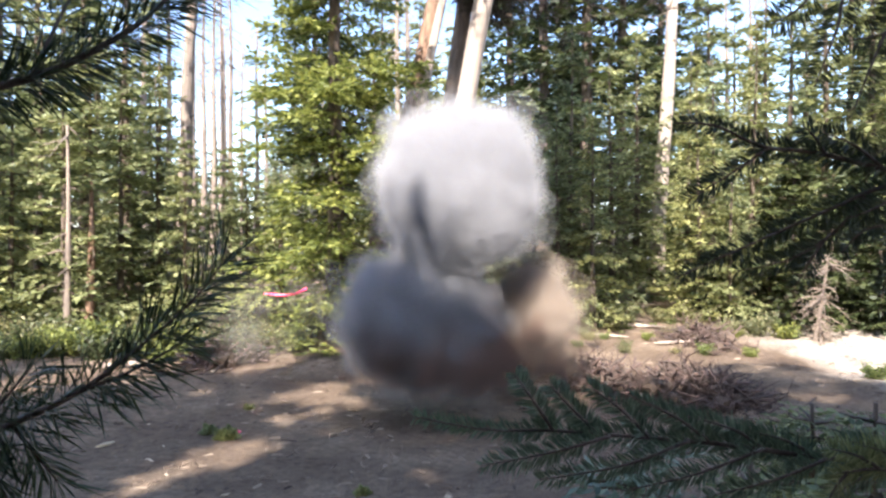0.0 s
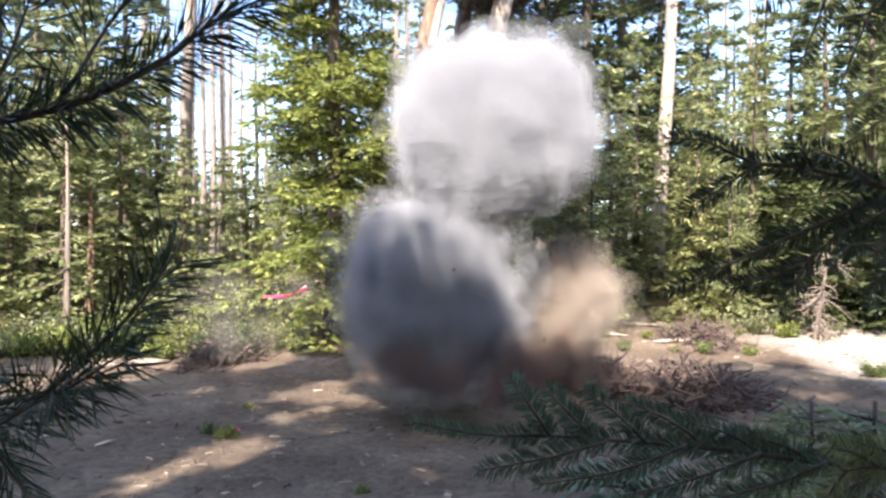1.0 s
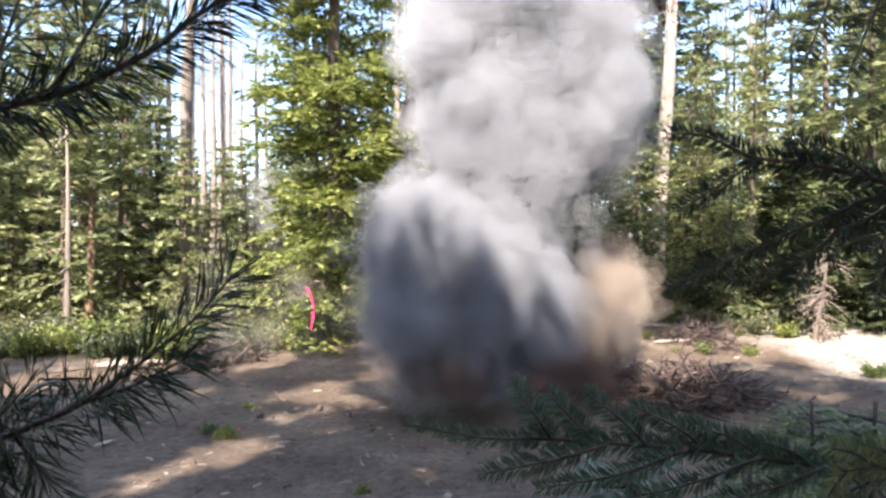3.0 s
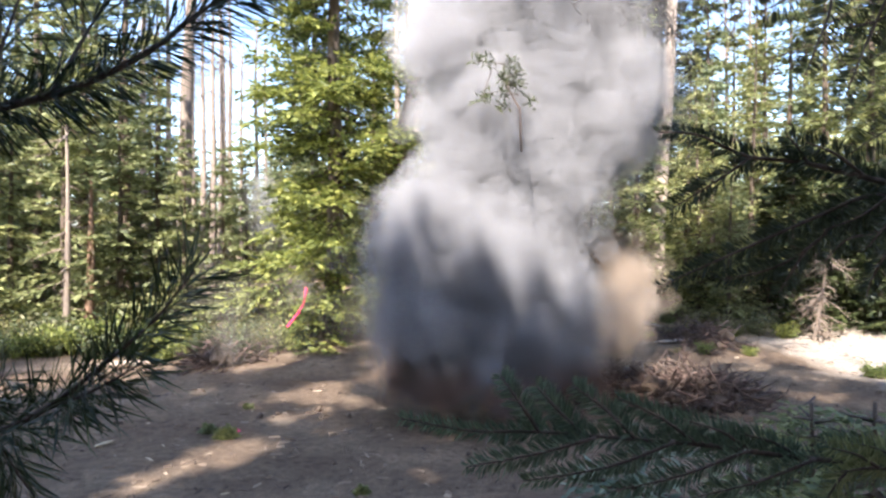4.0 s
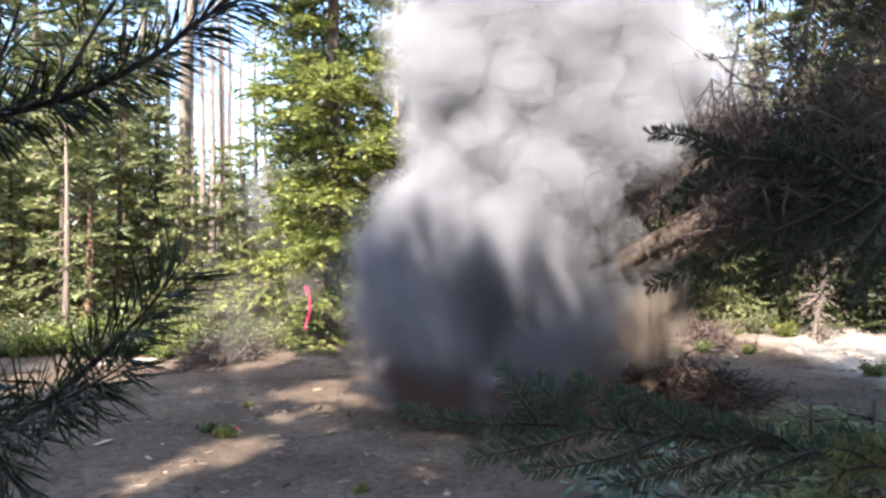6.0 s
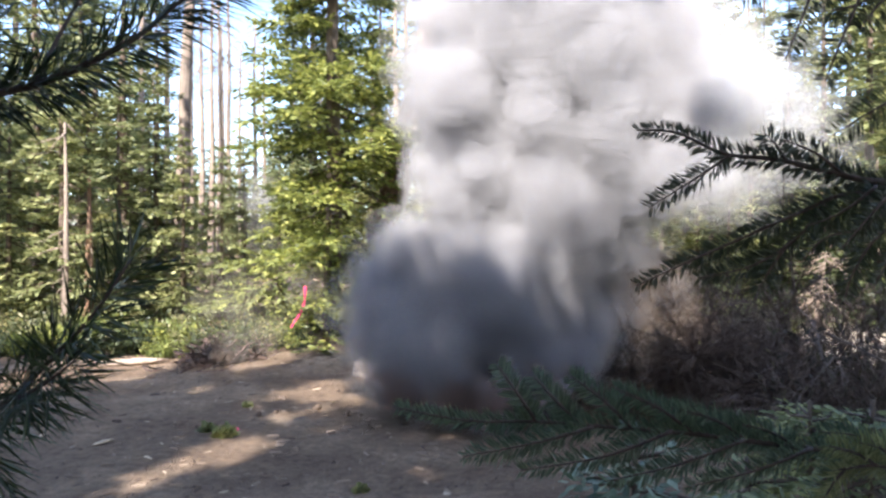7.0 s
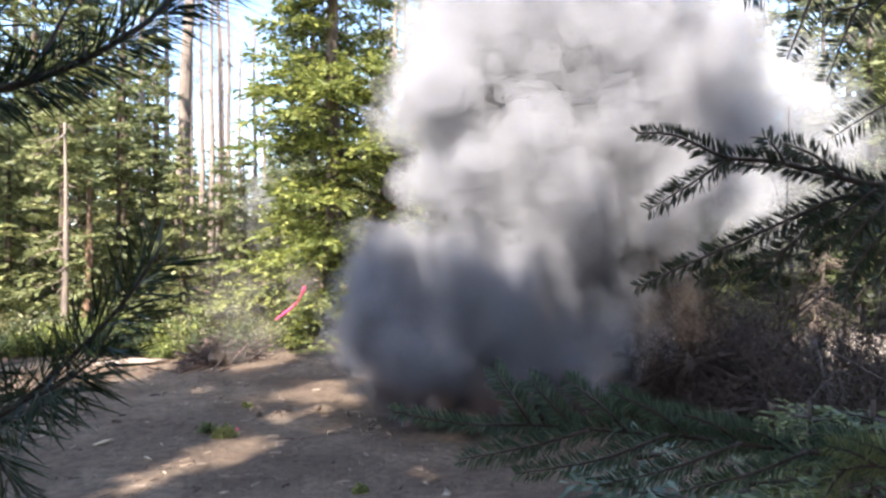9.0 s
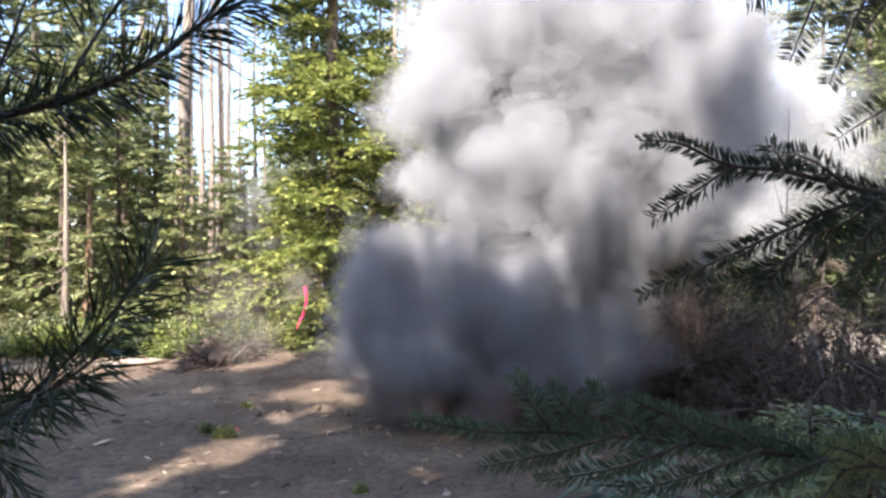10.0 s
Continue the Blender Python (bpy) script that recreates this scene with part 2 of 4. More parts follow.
def fir(name, label, height, reach, seed, mat, low=0.05, whorl=0.26, per=6, twigs=9, leaf=0.13, bark_mat=None, category="tree",
        group="", taper=0.9, keep=None, droop=0.35, wide=0.42, trunk_r=None, spray=0.25):
    """A conifer: tapered trunk, whorls of drooping limbs, flat sprays of needles."""
    rng = np.random.default_rng(seed)
    tree = thing(name, label, category, group)
    lean = rng.normal(0, 0.012, 2)
    r0 = trunk_r or 0.011 * height + 0.02

    def axis(z):
        return np.array([lean[0] * z + 0.02 * math.sin(z * 1.3 + seed), lean[1] * z, z])
    zs = np.linspace(-0.15, height, 14)
    t = Tubes()
    t.add([axis(z) for z in zs], [max(0.008, r0 * (1.0 - 0.96 * max(z, 0) / height)) * (1.25 if z < 0.1 else 1) for z in zs], 9)
    part("trunk", t.mesh("trunk", bark_mat or M_BARK), tree)
    limbs, lv = Tubes(), Leaves()
    z = low * height
    while z < height - 0.05:
        frac = z / height
        R = reach * (1 - frac) ** taper * (0.55 + 0.45 * min(1.0, (frac - low) / 0.12 + 0.35))
        n = per if frac < 0.85 else max(3, per - 2)
        a0 = rng.uniform(0, 6.28)
        for k in range(n):
            if rng.random() < 0.16:
                continue
            a = a0 + 6.283 * k / n + rng.normal(0, 0.22)
            L = max(0.12, R * rng.uniform(0.5, 1.15))
            e = 0.25 - 0.55 * (1 - frac) + rng.normal(0, 0.12) + 0.5 * max(0, frac - 0.7)
            h = np.array([math.cos(a), math.sin(a), 0.0])
            side = np.array([-h[1], h[0], 0.0])
            zz = z + rng.uniform(-0.5, 0.5) * whorl
            ax = axis(zz)

            def curve(s):
                s = np.asarray(s)[..., None]
                return ax + h * L * s + np.array([0, 0, 1.0]) * L * (e * s - droop * s ** 2 + 0.28 * s ** 3)
            cp = curve(np.array([0, 0.35, 0.7, 1.0]))
            limbs.add(cp, [0.008 + 0.010 * L, 0.007 + 0.006 * L, 0.005, 0.002], 3)
            m = max(4, int(twigs * (0.4 + 0.6 * min(1.3, L))))
            s = np.linspace(0.12, 0.98, m) + rng.uniform(-0.03, 0.03, m)
            for sg in (-1, 1):
                tl = L * wide * (1.15 - 0.85 * s) * rng.uniform(0.6, 1.15, m) + 0.06
                base = curve(s)
                td = h * (0.55 + 0.2 * rng.random((m, 1))) + sg * side * 0.75 + np.array([0, 0, 1.0]) * (rng.normal(-0.22, spray, (m, 1)))
                td /= np.linalg.norm(td, axis=1, keepdims=True)
                q = max(3, int(round(L * wide * 0.75 / leaf * 2.2)))
                for j in range(q):
                    f = (j + 0.3) / q
                    pos = base + td * (tl * f)[:, None]
                    w2 = np.cross(td, np.array([0, 0, 1.0]))
                    dirs = td + w2 * (0.75 if j % 2 else -0.75) * (0 if j == q - 1 else 1) + rng.normal(0, 0.22, (m, 3))
                    lv.add(pos, dirs, w2 + td * 0.3 + rng.normal(0, 0.35, (m, 3)), leaf * rng.uniform(0.7, 1.25, m), leaf * 0.42 * rng.uniform(0.8, 1.4, m))
            lv.add(curve(s), np.repeat(h[None], m, 0) + rng.normal(0, 0.35, (m, 3)), np.repeat(side[None], m, 0) + rng.normal(0, 0.3, (m, 3)),
                   np.full(m, leaf), np.full(m, leaf * 0.4))
        z += whorl * rng.uniform(0.75, 1.25)
    part("branchwork", limbs.mesh("branchwork", M_BARK), tree, kind="stuff")
    part("crown", lv.mesh("crown", mat, keep), tree, kind="stuff")
    return tree


def snag(name, label, height, r0, seed, mat, lean=(0, 0), stubs=40, stub_len=0.5, start=0.2, group="", twiggy=2):
    """A standing dead trunk with broken limbs."""
    rng = np.random.default_rng(seed)
    tree = thing(name, label, "tree", group)

    def axis(z):
        return np.array([lean[0] * z + 0.03 * math.sin(z * 0.9 + seed), lean[1] * z + 0.02 * math.cos(z * 0.7), z])
    zs = np.linspace(-0.15, height, 18)
    t = Tubes()
    t.add([axis(z) for z in zs], [r0 * (1 - 0.72 * max(z, 0) / height) * (1 + 0.05 * math.sin(z * 5 + seed)) * (1.25 if z < 0.05 else 1) for z in zs], 12)
    part("trunk", t.mesh("trunk", mat), tree)
    b = Tubes()
    for i in range(stubs):
        z = height * rng.uniform(start, 1.0)
        a = rng.uniform(0, 6.28)
        L = stub_len * rng.uniform(0.25, 1.0)
        h = np.array([math.cos(a), math.sin(a), 0])
        p0 = axis(z)
        k = rng.uniform(-0.5, 0.2)
        pts = [p0 + h * L * s + np.array([0, 0, L * (k * s - 0.3 * s * s)]) + rng.normal(0, 0.02, 3) * s for s in (0, 0.5, 1.0)]
        b.add(pts, [0.016, 0.010, 0.003], 4)
        for j in range(twiggy):
            s = pts[1] + (pts[2] - pts[1]) * rng.random()
            b.add([s, s + rng.normal(0, 1, 3) * L * 0.22 + h * L * 0.1], [0.005, 0.002], 3)
    part("dead_branchwork", b.mesh("dead_branchwork", M_SNAG), tree, kind="stuff")
    return tree


def plant(ob, u, d, z=None, turn=0.0, scale=1.0):
    x = (u - 784) / 1230 * d
    m = pose(x, d, rise(x, d) - 0.03 if z is None else z, 0, 0, turn)
    ob.matrix_basis = m @ Matrix.Scale(scale, 4)
    return ob


def place_copy(ob, u, d, turn, scale):
    x = (u - 784) / 1230 * d
    c = copy_thing(ob, pose(x, d, rise(x, d) - 0.03, 0, 0, turn))
    c.scale = (scale, scale, scale)
    return c

# ---- ground ----


def make_ground():
    n = 220
    t = np.linspace(-1, 1, n)
    xs = np.sinh(t * 5.2) / np.sinh(5.2) * 600
    ys = np.sinh(t * 5.2) / np.sinh(5.2) * 600 + 6.0
    v = [(x, y, rise(x, y)) for y in ys for x in xs]
    i = np.arange(n * n).reshape(n, n)
    f = np.stack([i[:-1, :-1].ravel(), i[:-1, 1:].ravel(), i[1:, 1:].ravel(), i[1:, :-1].ravel()], 1)
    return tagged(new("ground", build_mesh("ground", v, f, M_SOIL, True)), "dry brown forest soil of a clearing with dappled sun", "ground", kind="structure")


make_ground()

# ---- trees of the clearing's far edge ----
big = fir("fir_tree", "tall full green fir tree in sun at the clearing's edge", 12.5, 2.15, 11, M_FIR, low=0.03, whorl=0.33, per=7, twigs=17, leaf=0.115, taper=0.95, wide=0.46)
plant(big, 592, 11.3)

young_a = fir("young_fir", "young light green fir with sunlit sprays", 5.2, 1.25, 21, M_YOUNG, low=0.04, whorl=0.27, per=6, leaf=0.12, group="young firs", taper=0.75)
plant(young_a, 1010, 12.2)
young_b = fir("young_fir", "young light green fir with sunlit sprays", 4.6, 1.1, 22, M_YOUNG, low=0.05, whorl=0.29, per=6, leaf=0.13, group="young firs", taper=0.8)
plant(young_b, 120, 11.2)
mid_a = fir("fir_tree", "green fir tree standing in dense forest", 9.0, 1.5, 31, M_SUN_FIR, low=0.06, whorl=0.45, per=6, twigs=7, leaf=0.19, group="forest firs")
plant(mid_a, 225, 13.5)
mid_b = fir("fir_tree", "green fir tree standing in dense forest", 11.5, 1.9, 32, M_SUN_FIR, low=0.1, whorl=0.52, per=6, twigs=7, leaf=0.22, group="forest firs")
plant(mid_b, 60, 17.0)
tall = fir("fir_tree", "tall dark fir tree standing in dense forest", 16.0, 2.1, 33, M_SHADE_FIR, low=0.16, whorl=0.6, per=6, twigs=7, leaf=0.26, group="forest firs", taper=0.7)
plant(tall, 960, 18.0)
# this fir's shade is partly in its dark needle colour
dark = fir("fir_tree", "dark shaded fir tree at the clearing's edge", 3.1, 1.15, 34, M_SHADE_FIR, low=0.03, whorl=0.17, per=7, twigs=8, leaf=0.13, group="shaded firs")
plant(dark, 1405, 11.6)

for u, d, turn, s in ((1085, 13.2, 70, 0.98), (1125, 14.5, 200, 1.1), (945, 13.6, 120, 0.85), (1265, 13.0, 30, 0.92), (1330, 14.6, 300, 1.12), (1215, 15.5, 250, 1.05), (1050, 11.5, 20, 0.7), (985, 11.7, 190, 0.72), (1240, 12.4, 100, 0.8), (1290, 11.9, 280, 0.6)):
    place_copy(young_a, u, d, turn, s)
for u, d, turn, s in ((330, 12.4, 40, 0.75), (392, 12.8, 170, 0.72), (440, 13.4, 300, 0.78), (20, 11.8, 90, 0.95), (-60, 11.0, 10, 1.1), (210, 12.2, 210, 1.02), (285, 12.9, 330, 0.98),
                      (500, 13.8, 20, 0.8), (65, 13.0, 140, 1.25), (165, 13.6, 280, 1.2)):
    place_copy(young_b, u, d, turn, s)
for u, d, turn, s in ((285, 15.5, 60, 0.8), (150, 16.0, 150, 1.05), (1255, 19.0, 20, 1.02), (1300, 22.0, 80, 1.0), (1352, 18.0, 200, 0.92), (1400, 16.0, 310, 0.86), (1460, 15.0, 100, 0.95),
                      (1540, 14.0, 230, 1.0), (0, 15.0, 260, 1.05), (1620, 13.0, 10, 1.1), (-90, 14.0, 130, 1.1)):
    place_copy(mid_a, u, d, turn, s)
for u, d, turn, s in ((170, 23.0, 50, 1.1), (270, 26.0, 120, 0.85), (-40, 20.0, 180, 1.1), (1230, 26.0, 10, 1.0), (1340, 29.0, 60, 0.95), (1430, 24.0, 140, 0.95), (1500, 20.0, 250, 1.0), (1600, 19.0, 310, 1.1),
                      (680, 24.0, 200, 1.0), (620, 28.0, 100, 1.1), (740, 30.0, 20, 1.1), (850, 25.0, 70, 1.0)):
    place_copy(mid_b, u, d, turn, s)
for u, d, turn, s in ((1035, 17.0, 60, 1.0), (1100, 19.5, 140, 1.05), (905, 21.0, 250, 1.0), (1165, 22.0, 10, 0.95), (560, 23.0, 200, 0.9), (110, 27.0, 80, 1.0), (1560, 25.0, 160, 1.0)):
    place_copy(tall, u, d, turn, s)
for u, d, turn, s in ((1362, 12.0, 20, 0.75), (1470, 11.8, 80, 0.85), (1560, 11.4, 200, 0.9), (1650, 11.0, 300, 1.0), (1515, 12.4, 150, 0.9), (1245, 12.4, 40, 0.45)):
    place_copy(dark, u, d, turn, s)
rng = np.random.default_rng(5)
for i in range(44):
    u = rng.uniform(-250, 1850)
    if 355 < u < 520:
        continue
    place_copy((mid_b, tall, mid_a)[i % 3], u, rng.uniform(30, 46), rng.uniform(0, 360), rng.uniform(0.8, 1.15) if u > 500 else rng.uniform(0.7, 1.0))

for i in range(46):
    u = rng.uniform(-150, 1750)
    place_copy((young_a, young_b)[i % 2], u, rng.uniform(18, 30), rng.uniform(0, 360), rng.uniform(1.2, 1.7) if not 340 < u < 520 else rng.uniform(0.8, 1.15))
for i in range(26):
    u = 300 + 10 * i
    place_copy((mid_a, mid_b)[i % 2], u, rng.uniform(44, 58), rng.uniform(0, 360), rng.uniform(0.72, 0.9) if i % 2 == 0 else rng.uniform(0.55, 0.7))

# dead standing trunks
pale = snag("dead_pine", "pale barkless dead pine trunk at the clearing's edge", 13.5, 0.175, 3, M_PALE, (0.048, 0.0), 26, 0.7, 0.1)
plant(pale, 1162, 15.0)
plant(snag("dead_pine", "leaning reddish brown barked pine with dead twigs", 14, 0.2, 4, M_REDBARK, (0.225, 0.0), 60, 0.7), 640, 12.5)
plant(snag("dead_pine", "thin pale dead pine leaning beside a red one", 12, 0.11, 7, M_PALE, (0.2, 0.01), 30, 0.5), 668, 12.0)
grey = snag("dead_pine", "thin grey dead pine standing among the firs", 8.5, 0.10, 5, M_SNAG, (0.01, 0.0), 70, 0.55, 0.3, "dead pines")
plant(grey, 376, 19.0)
plant(snag("dead_pine", "leaning grey dead pine with peeling bark", 13.0, 0.2, 6, M_SNAG, (0.045, 0.0), 70, 0.7, 0.3, "dead pines"), 318, 17.0)
for u, d, turn, s in ((358, 21.0, 40, 1.05), (392, 22.0, 100, 1.1), (412, 24.0, 200, 1.2), (345, 24.0, 260, 1.1), (428, 27.0, 310, 1.05), (452, 24.0, 20, 1.05), (470, 27.0, 80, 1.05),
                      (300, 22.0, 130, 1.3), (260, 21.0, 190, 1.4), (6, 18.0, 250, 1.4), (30, 21.0, 20, 1.5), (1285, 24.0, 70, 1.15), (1330, 27.0, 160, 1.35), (1355, 30.0, 220, 1.35),
                      (700, 22.0, 10, 1.3), (720, 26.0, 90, 1.6), (335, 27.0, 20, 1.3), (398, 29.0, 120, 1.2)):
    place_copy(grey, u, d, turn, s)

plant(snag("dead_sapling", "thin grey dead trunk among young firs", 3.4, 0.06, 81, M_SNAG, (0.0, 0), 18, 0.5, 0.2), 118, 10.6)
plant(snag("dead_pine", "brown broken dead trunk among young firs", 2.6, 0.09, 82, M_REDBARK, (0.02, 0), 14, 0.4, 0.2), 155, 11.3)

# ---- trees behind the camera stand, which shade the clearing ----
LIT = ((-1.63, 5.35, 0.36), (1.0, 2.3, 0.11), (-1.95, 4.6, 0.27), (-2.2, 4.75, 0.1), (-1.35, 5.75, 0.12), (-1.9, 6.0, 0.1), (-1.25, 6.3, 0.11), (-2.0, 6.9, 0.12), (-0.75, 7.2, 0.16), (-1.75, 7.15, 0.13), (-1.0, 6.05, 0.09), (-2.35, 6.2, 0.09), (-1.38, 7.5, 0.42), (-1.57, 6.4, 0.18), (-1.62, 5.9, 0.12), (-1.2, 6.85, 0.2), (-0.2, 4.9, 0.17), (0.07, 5.75, 0.15),
       (5.2, 10.0, 0.8), (5.6, 9.0, 0.75), (6.0, 8.3, 0.65), (6.7, 9.0, 0.9), (3.5, 9.9, 0.4), (2.6, 10.0, 0.45), (2.9, 9.3, 0.25), (2.2, 9.2, 0.3), (3.2, 8.8, 0.2), (2.5, 8.2, 0.18), (-3.9, 9.0, 0.55), (1.5, 8.0, 0.35), (2.1, 8.6, 0.3), (1.2, 7.3, 0.2), (-2.6, 7.4, 0.2))


def shading(x0, y0):
    def keep(p):
        """Gaps in the crown through which the sun reaches the ground."""
        k = (p[:, 2]) / SUN_FROM.z
        gx, gy = p[:, 0] + x0 - SUN_FROM.x * k, p[:, 1] + y0 - SUN_FROM.y * k
        ok = np.ones(len(p), bool)
        for cx, cy, r in LIT:
            r *= 1.2
            ok &= (gx - cx) ** 2 + ((gy - cy) * 0.8) ** 2 > r * r
        return ok
    return keep


for i, (x, y, h, r) in enumerate(((-9.5, -4.2, 14, 2.4), (-7.2, -4.8, 14.4, 2.5), (-5.4, -4.2, 14.6, 2.5), (-4.2, -4.5, 12.3, 2.4), (-3.0, -4.2, 11.6, 2.4), (-1.9, -4.6, 11.9, 2.4), (-0.5, -4.4, 13.3, 2.4), (1.4, -4.8, 15.0, 2.5), (3.2, -4.6, 15.2, 2.5),
                                 (5.0, -4.8, 15.6, 2.5), (6.8, -4.4, 15.2, 2.4))):
    tr = fir("fir_tree", "tall dark fir tree shading the clearing", h, r, 60 + i, M_SHADE_FIR, low=0.12, whorl=0.4, per=6, twigs=6, leaf=0.3, group="shading firs", taper=0.42, keep=shading(x, y))
    tr.matrix_basis = pose(x, y, rise(x, y) - 0.03)
for x, y, s in ((-11, 3, 1.2), (-12, 8, 1.2), (10, 2, 1.1), (11, 6, 1.1), (-6, -13, 1.2), (0, -14, 1.2), (6, -13, 1.2)):
    c = copy_thing(mid_b, pose(x, y, rise(x, y) - 0.03, 0, 0, x * 40))
    c.scale = (s, s, s)

# ---- undergrowth, litter and slash on the ground ----


def shrub(seed, size, mat, label):
    rng = np.random.default_rng(seed)
    s = thing("shrub", label, "shrub", "undergrowth shrubs")
    stems, lv = Tubes(), Leaves()
    for i in range(22):
        a, L = rng.uniform(0, 6.28), size * rng.uniform(0.5, 1.0)
        tip = np.array([math.cos(a) * L * 0.7, math.sin(a) * L * 0.7, L * rng.uniform(0.5, 1.0)])
        mid = tip * 0.5 + np.array([0, 0, L * 0.15])
        stems.add([(0, 0, -0.03), mid, tip], [0.006, 0.004, 0.002], 3)
        n = 34
        f = rng.uniform(0.25, 1.0, (n, 1))
        pos = tip * f + np.array([0, 0, 0.3 * L]) * f * (1 - f) + rng.normal(0, 0.05 * size / 0.5, (n, 3))
        pos[:, 2] = np.maximum(pos[:, 2], 0.01)
        lv.add(pos, rng.normal(0, 1, (n, 3)) + np.array([0, 0, 0.3]), rng.normal(0, 1, (n, 3)), rng.uniform(0.05, 0.10, n), rng.uniform(0.02, 0.045, n))
    part("stem", stems.mesh("stem", M_TWIG), s, kind="stuff")
    part("foliage", lv.mesh("foliage", mat), s, kind="stuff")
    return s


shrub_a = shrub(1, 0.6, M_HERB, "low leafy yellow green shrub in sun")
plant(shrub_a, 1090, 11.4)
shrub_b = shrub(2, 0.5, M_FIR, "low leafy green shrub at the forest edge")
plant(shrub_b, 430, 10.6)
rng = np.random.default_rng(17)
for i in range(46):
    u = rng.uniform(-60, 560) if i % 2 else rng.uniform(990, 1400)
    d = rng.uniform(9.9, 12.0) if i % 2 else rng.uniform(11.0, 14.5)
    place_copy(shrub_a if i % 3 else shrub_b, u, d, rng.uniform(0, 360), rng.uniform(0.6, 1.2) if i % 2 else rng.uniform(0.35, 0.8))


shrub_c = shrub(3, 0.55, M_SHADE_FIR, "low dark green shrub at the forest edge")
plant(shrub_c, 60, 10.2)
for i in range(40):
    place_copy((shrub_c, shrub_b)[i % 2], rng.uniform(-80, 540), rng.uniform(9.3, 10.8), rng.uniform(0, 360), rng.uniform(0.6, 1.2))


for i in range(34):
    place_copy((shrub_a, shrub_b)[i % 2], rng.uniform(1020, 1340), rng.uniform(9.6, 12.6), rng.uniform(0, 360), rng.uniform(0.2, 0.5))


def make_litter():
    """Chips, bark bits, cones and pebbles, past counting."""
    rng = np.random.default_rng(8)
    v, f = [], []
    for i in range(2600):
        y = 2.5 + 10 * rng.random() ** 1.3
        x = rng.uniform(-0.75, 0.75) * y
        L, w, h = rng.uniform(0.012, 0.06), rng.uniform(0.006, 0.02), rng.uniform(0.004, 0.014)
        a = rng.uniform(0, 6.28)
        c, s = math.cos(a), math.sin(a)
        z = rise(x, y) + 0.001
        b = len(v)
        for px, py, pz in ((-L, -w, -0.01), (L, -w * 0.6, -0.01), (L * 0.8, w, -0.01), (-L * 0.9, w * 0.8, -0.01), (-L * 0.7, 0, h), (L * 0.7, w * 0.2, h * 0.8)):
            v.append((x + c * px - s * py, y + s * px + c * py, z + pz))
        f += [(b, b + 1, b + 5, b + 4), (b + 2, b + 3, b + 4, b + 5), (b + 1, b + 2, b + 5), (b + 3, b, b + 4)]
    m, nt, p, out = material("ground_litter")
    geo = nt.nodes.new("ShaderNodeNewGeometry")
    r = ramp(nt, geo.outputs["Random Per Island"], [(0.0, (0.06, 0.04, 0.03)), (0.6, (0.2, 0.145, 0.1)), (0.94, (0.28, 0.21, 0.15)), (1.0, (0.45, 0.36, 0.26))])
    nt.links.new(r.outputs[0], p.inputs["Base Color"])
    p.inputs["Roughness"].default_value = 0.9
    tagged(new("forest_litter", build_mesh("forest_litter", v, f, m)), "scattered bark bits, twigs and pebbles on soil", "litter", kind="stuff")


make_litter()


def splinter(name, label, category, u, v_, d, length, width, turn, mat):
    rng = np.random.default_rng(int(u))
    t = Tubes()
    n = 5
    t.add([((i / (n - 1) - 0.5) * length, rng.normal(0, 0.004), width * 0.5) for i in range(n)], [width * k for k in (0.25, 0.5, 0.55, 0.45, 0.12)], 5)
    ob = tagged(new(name, t.mesh(name, mat)), label, category)
    x = (u - 784) / 1230 * d
    ob.matrix_basis = pose(x, d, rise(x, d), 0, 0, turn)
    return ob


splinter("wood_splinter", "pale fresh wood splinter lying on the soil", "wood", 185, 790, 5.45, 0.17, 0.03, 68, M_CHIP)
splinter("wood_splinter", "thin pale wood splinter lying on the soil", "wood", 264, 815, 5.1, 0.11, 0.016, -40, M_CHIP)
splinter("wood_splinter", "small pale wood splinter lying on the soil", "wood", 288, 788, 5.5, 0.07, 0.012, -50, M_CHIP)
splinter("wood_splinter", "small pale wood splinter lying on the soil", "wood", 400, 650, 8.9, 0.2, 0.025, 5, M_CHIP)
splinter("wood_splinter", "small pale wood splinter lying on the soil", "wood", 398, 877, 4.4, 0.06, 0.012, 20, M_CHIP)
splinter("fallen_log", "pale weathered log lying on the bank", "log", 1105, 545, 13.2, 1.3, 0.14, 4, M_PALE)
splinter("fallen_log", "pale weathered log lying on the bank", "log", 1130, 590, 11.5, 0.9, 0.07, -20, M_PALE)
splinter("fallen_log", "sunlit pale log lying on the bank", "log", 1200, 600, 10.4, 0.8, 0.06, 15, M_PALE)
splinter("fallen_log", "sunlit pale log lying on the bank", "log", 1075, 600, 10.9, 0.7, 0.05, -35, M_PALE)
splinter("fallen_log", "thin grey pole lying on the bank", "log", 1150, 640, 8.6, 0.9, 0.035, -28, M_SNAG)
splinter("fallen_log", "sunlit pale log at the forest edge", "log", 235, 655, 9.0, 0.9, 0.10, 25, M_PALE)
splinter("fallen_log", "sunlit pale log at the forest edge", "log", 330, 620, 10.0, 0.8, 0.07, 30, M_CHIP)

place_copy(shrub_b, 1552, 8.3, 40, 0.55)
place_copy(shrub_b, 1390, 10.8, 140, 0.7)
place_copy(shrub_a, 1340, 11.0, 60, 0.8)

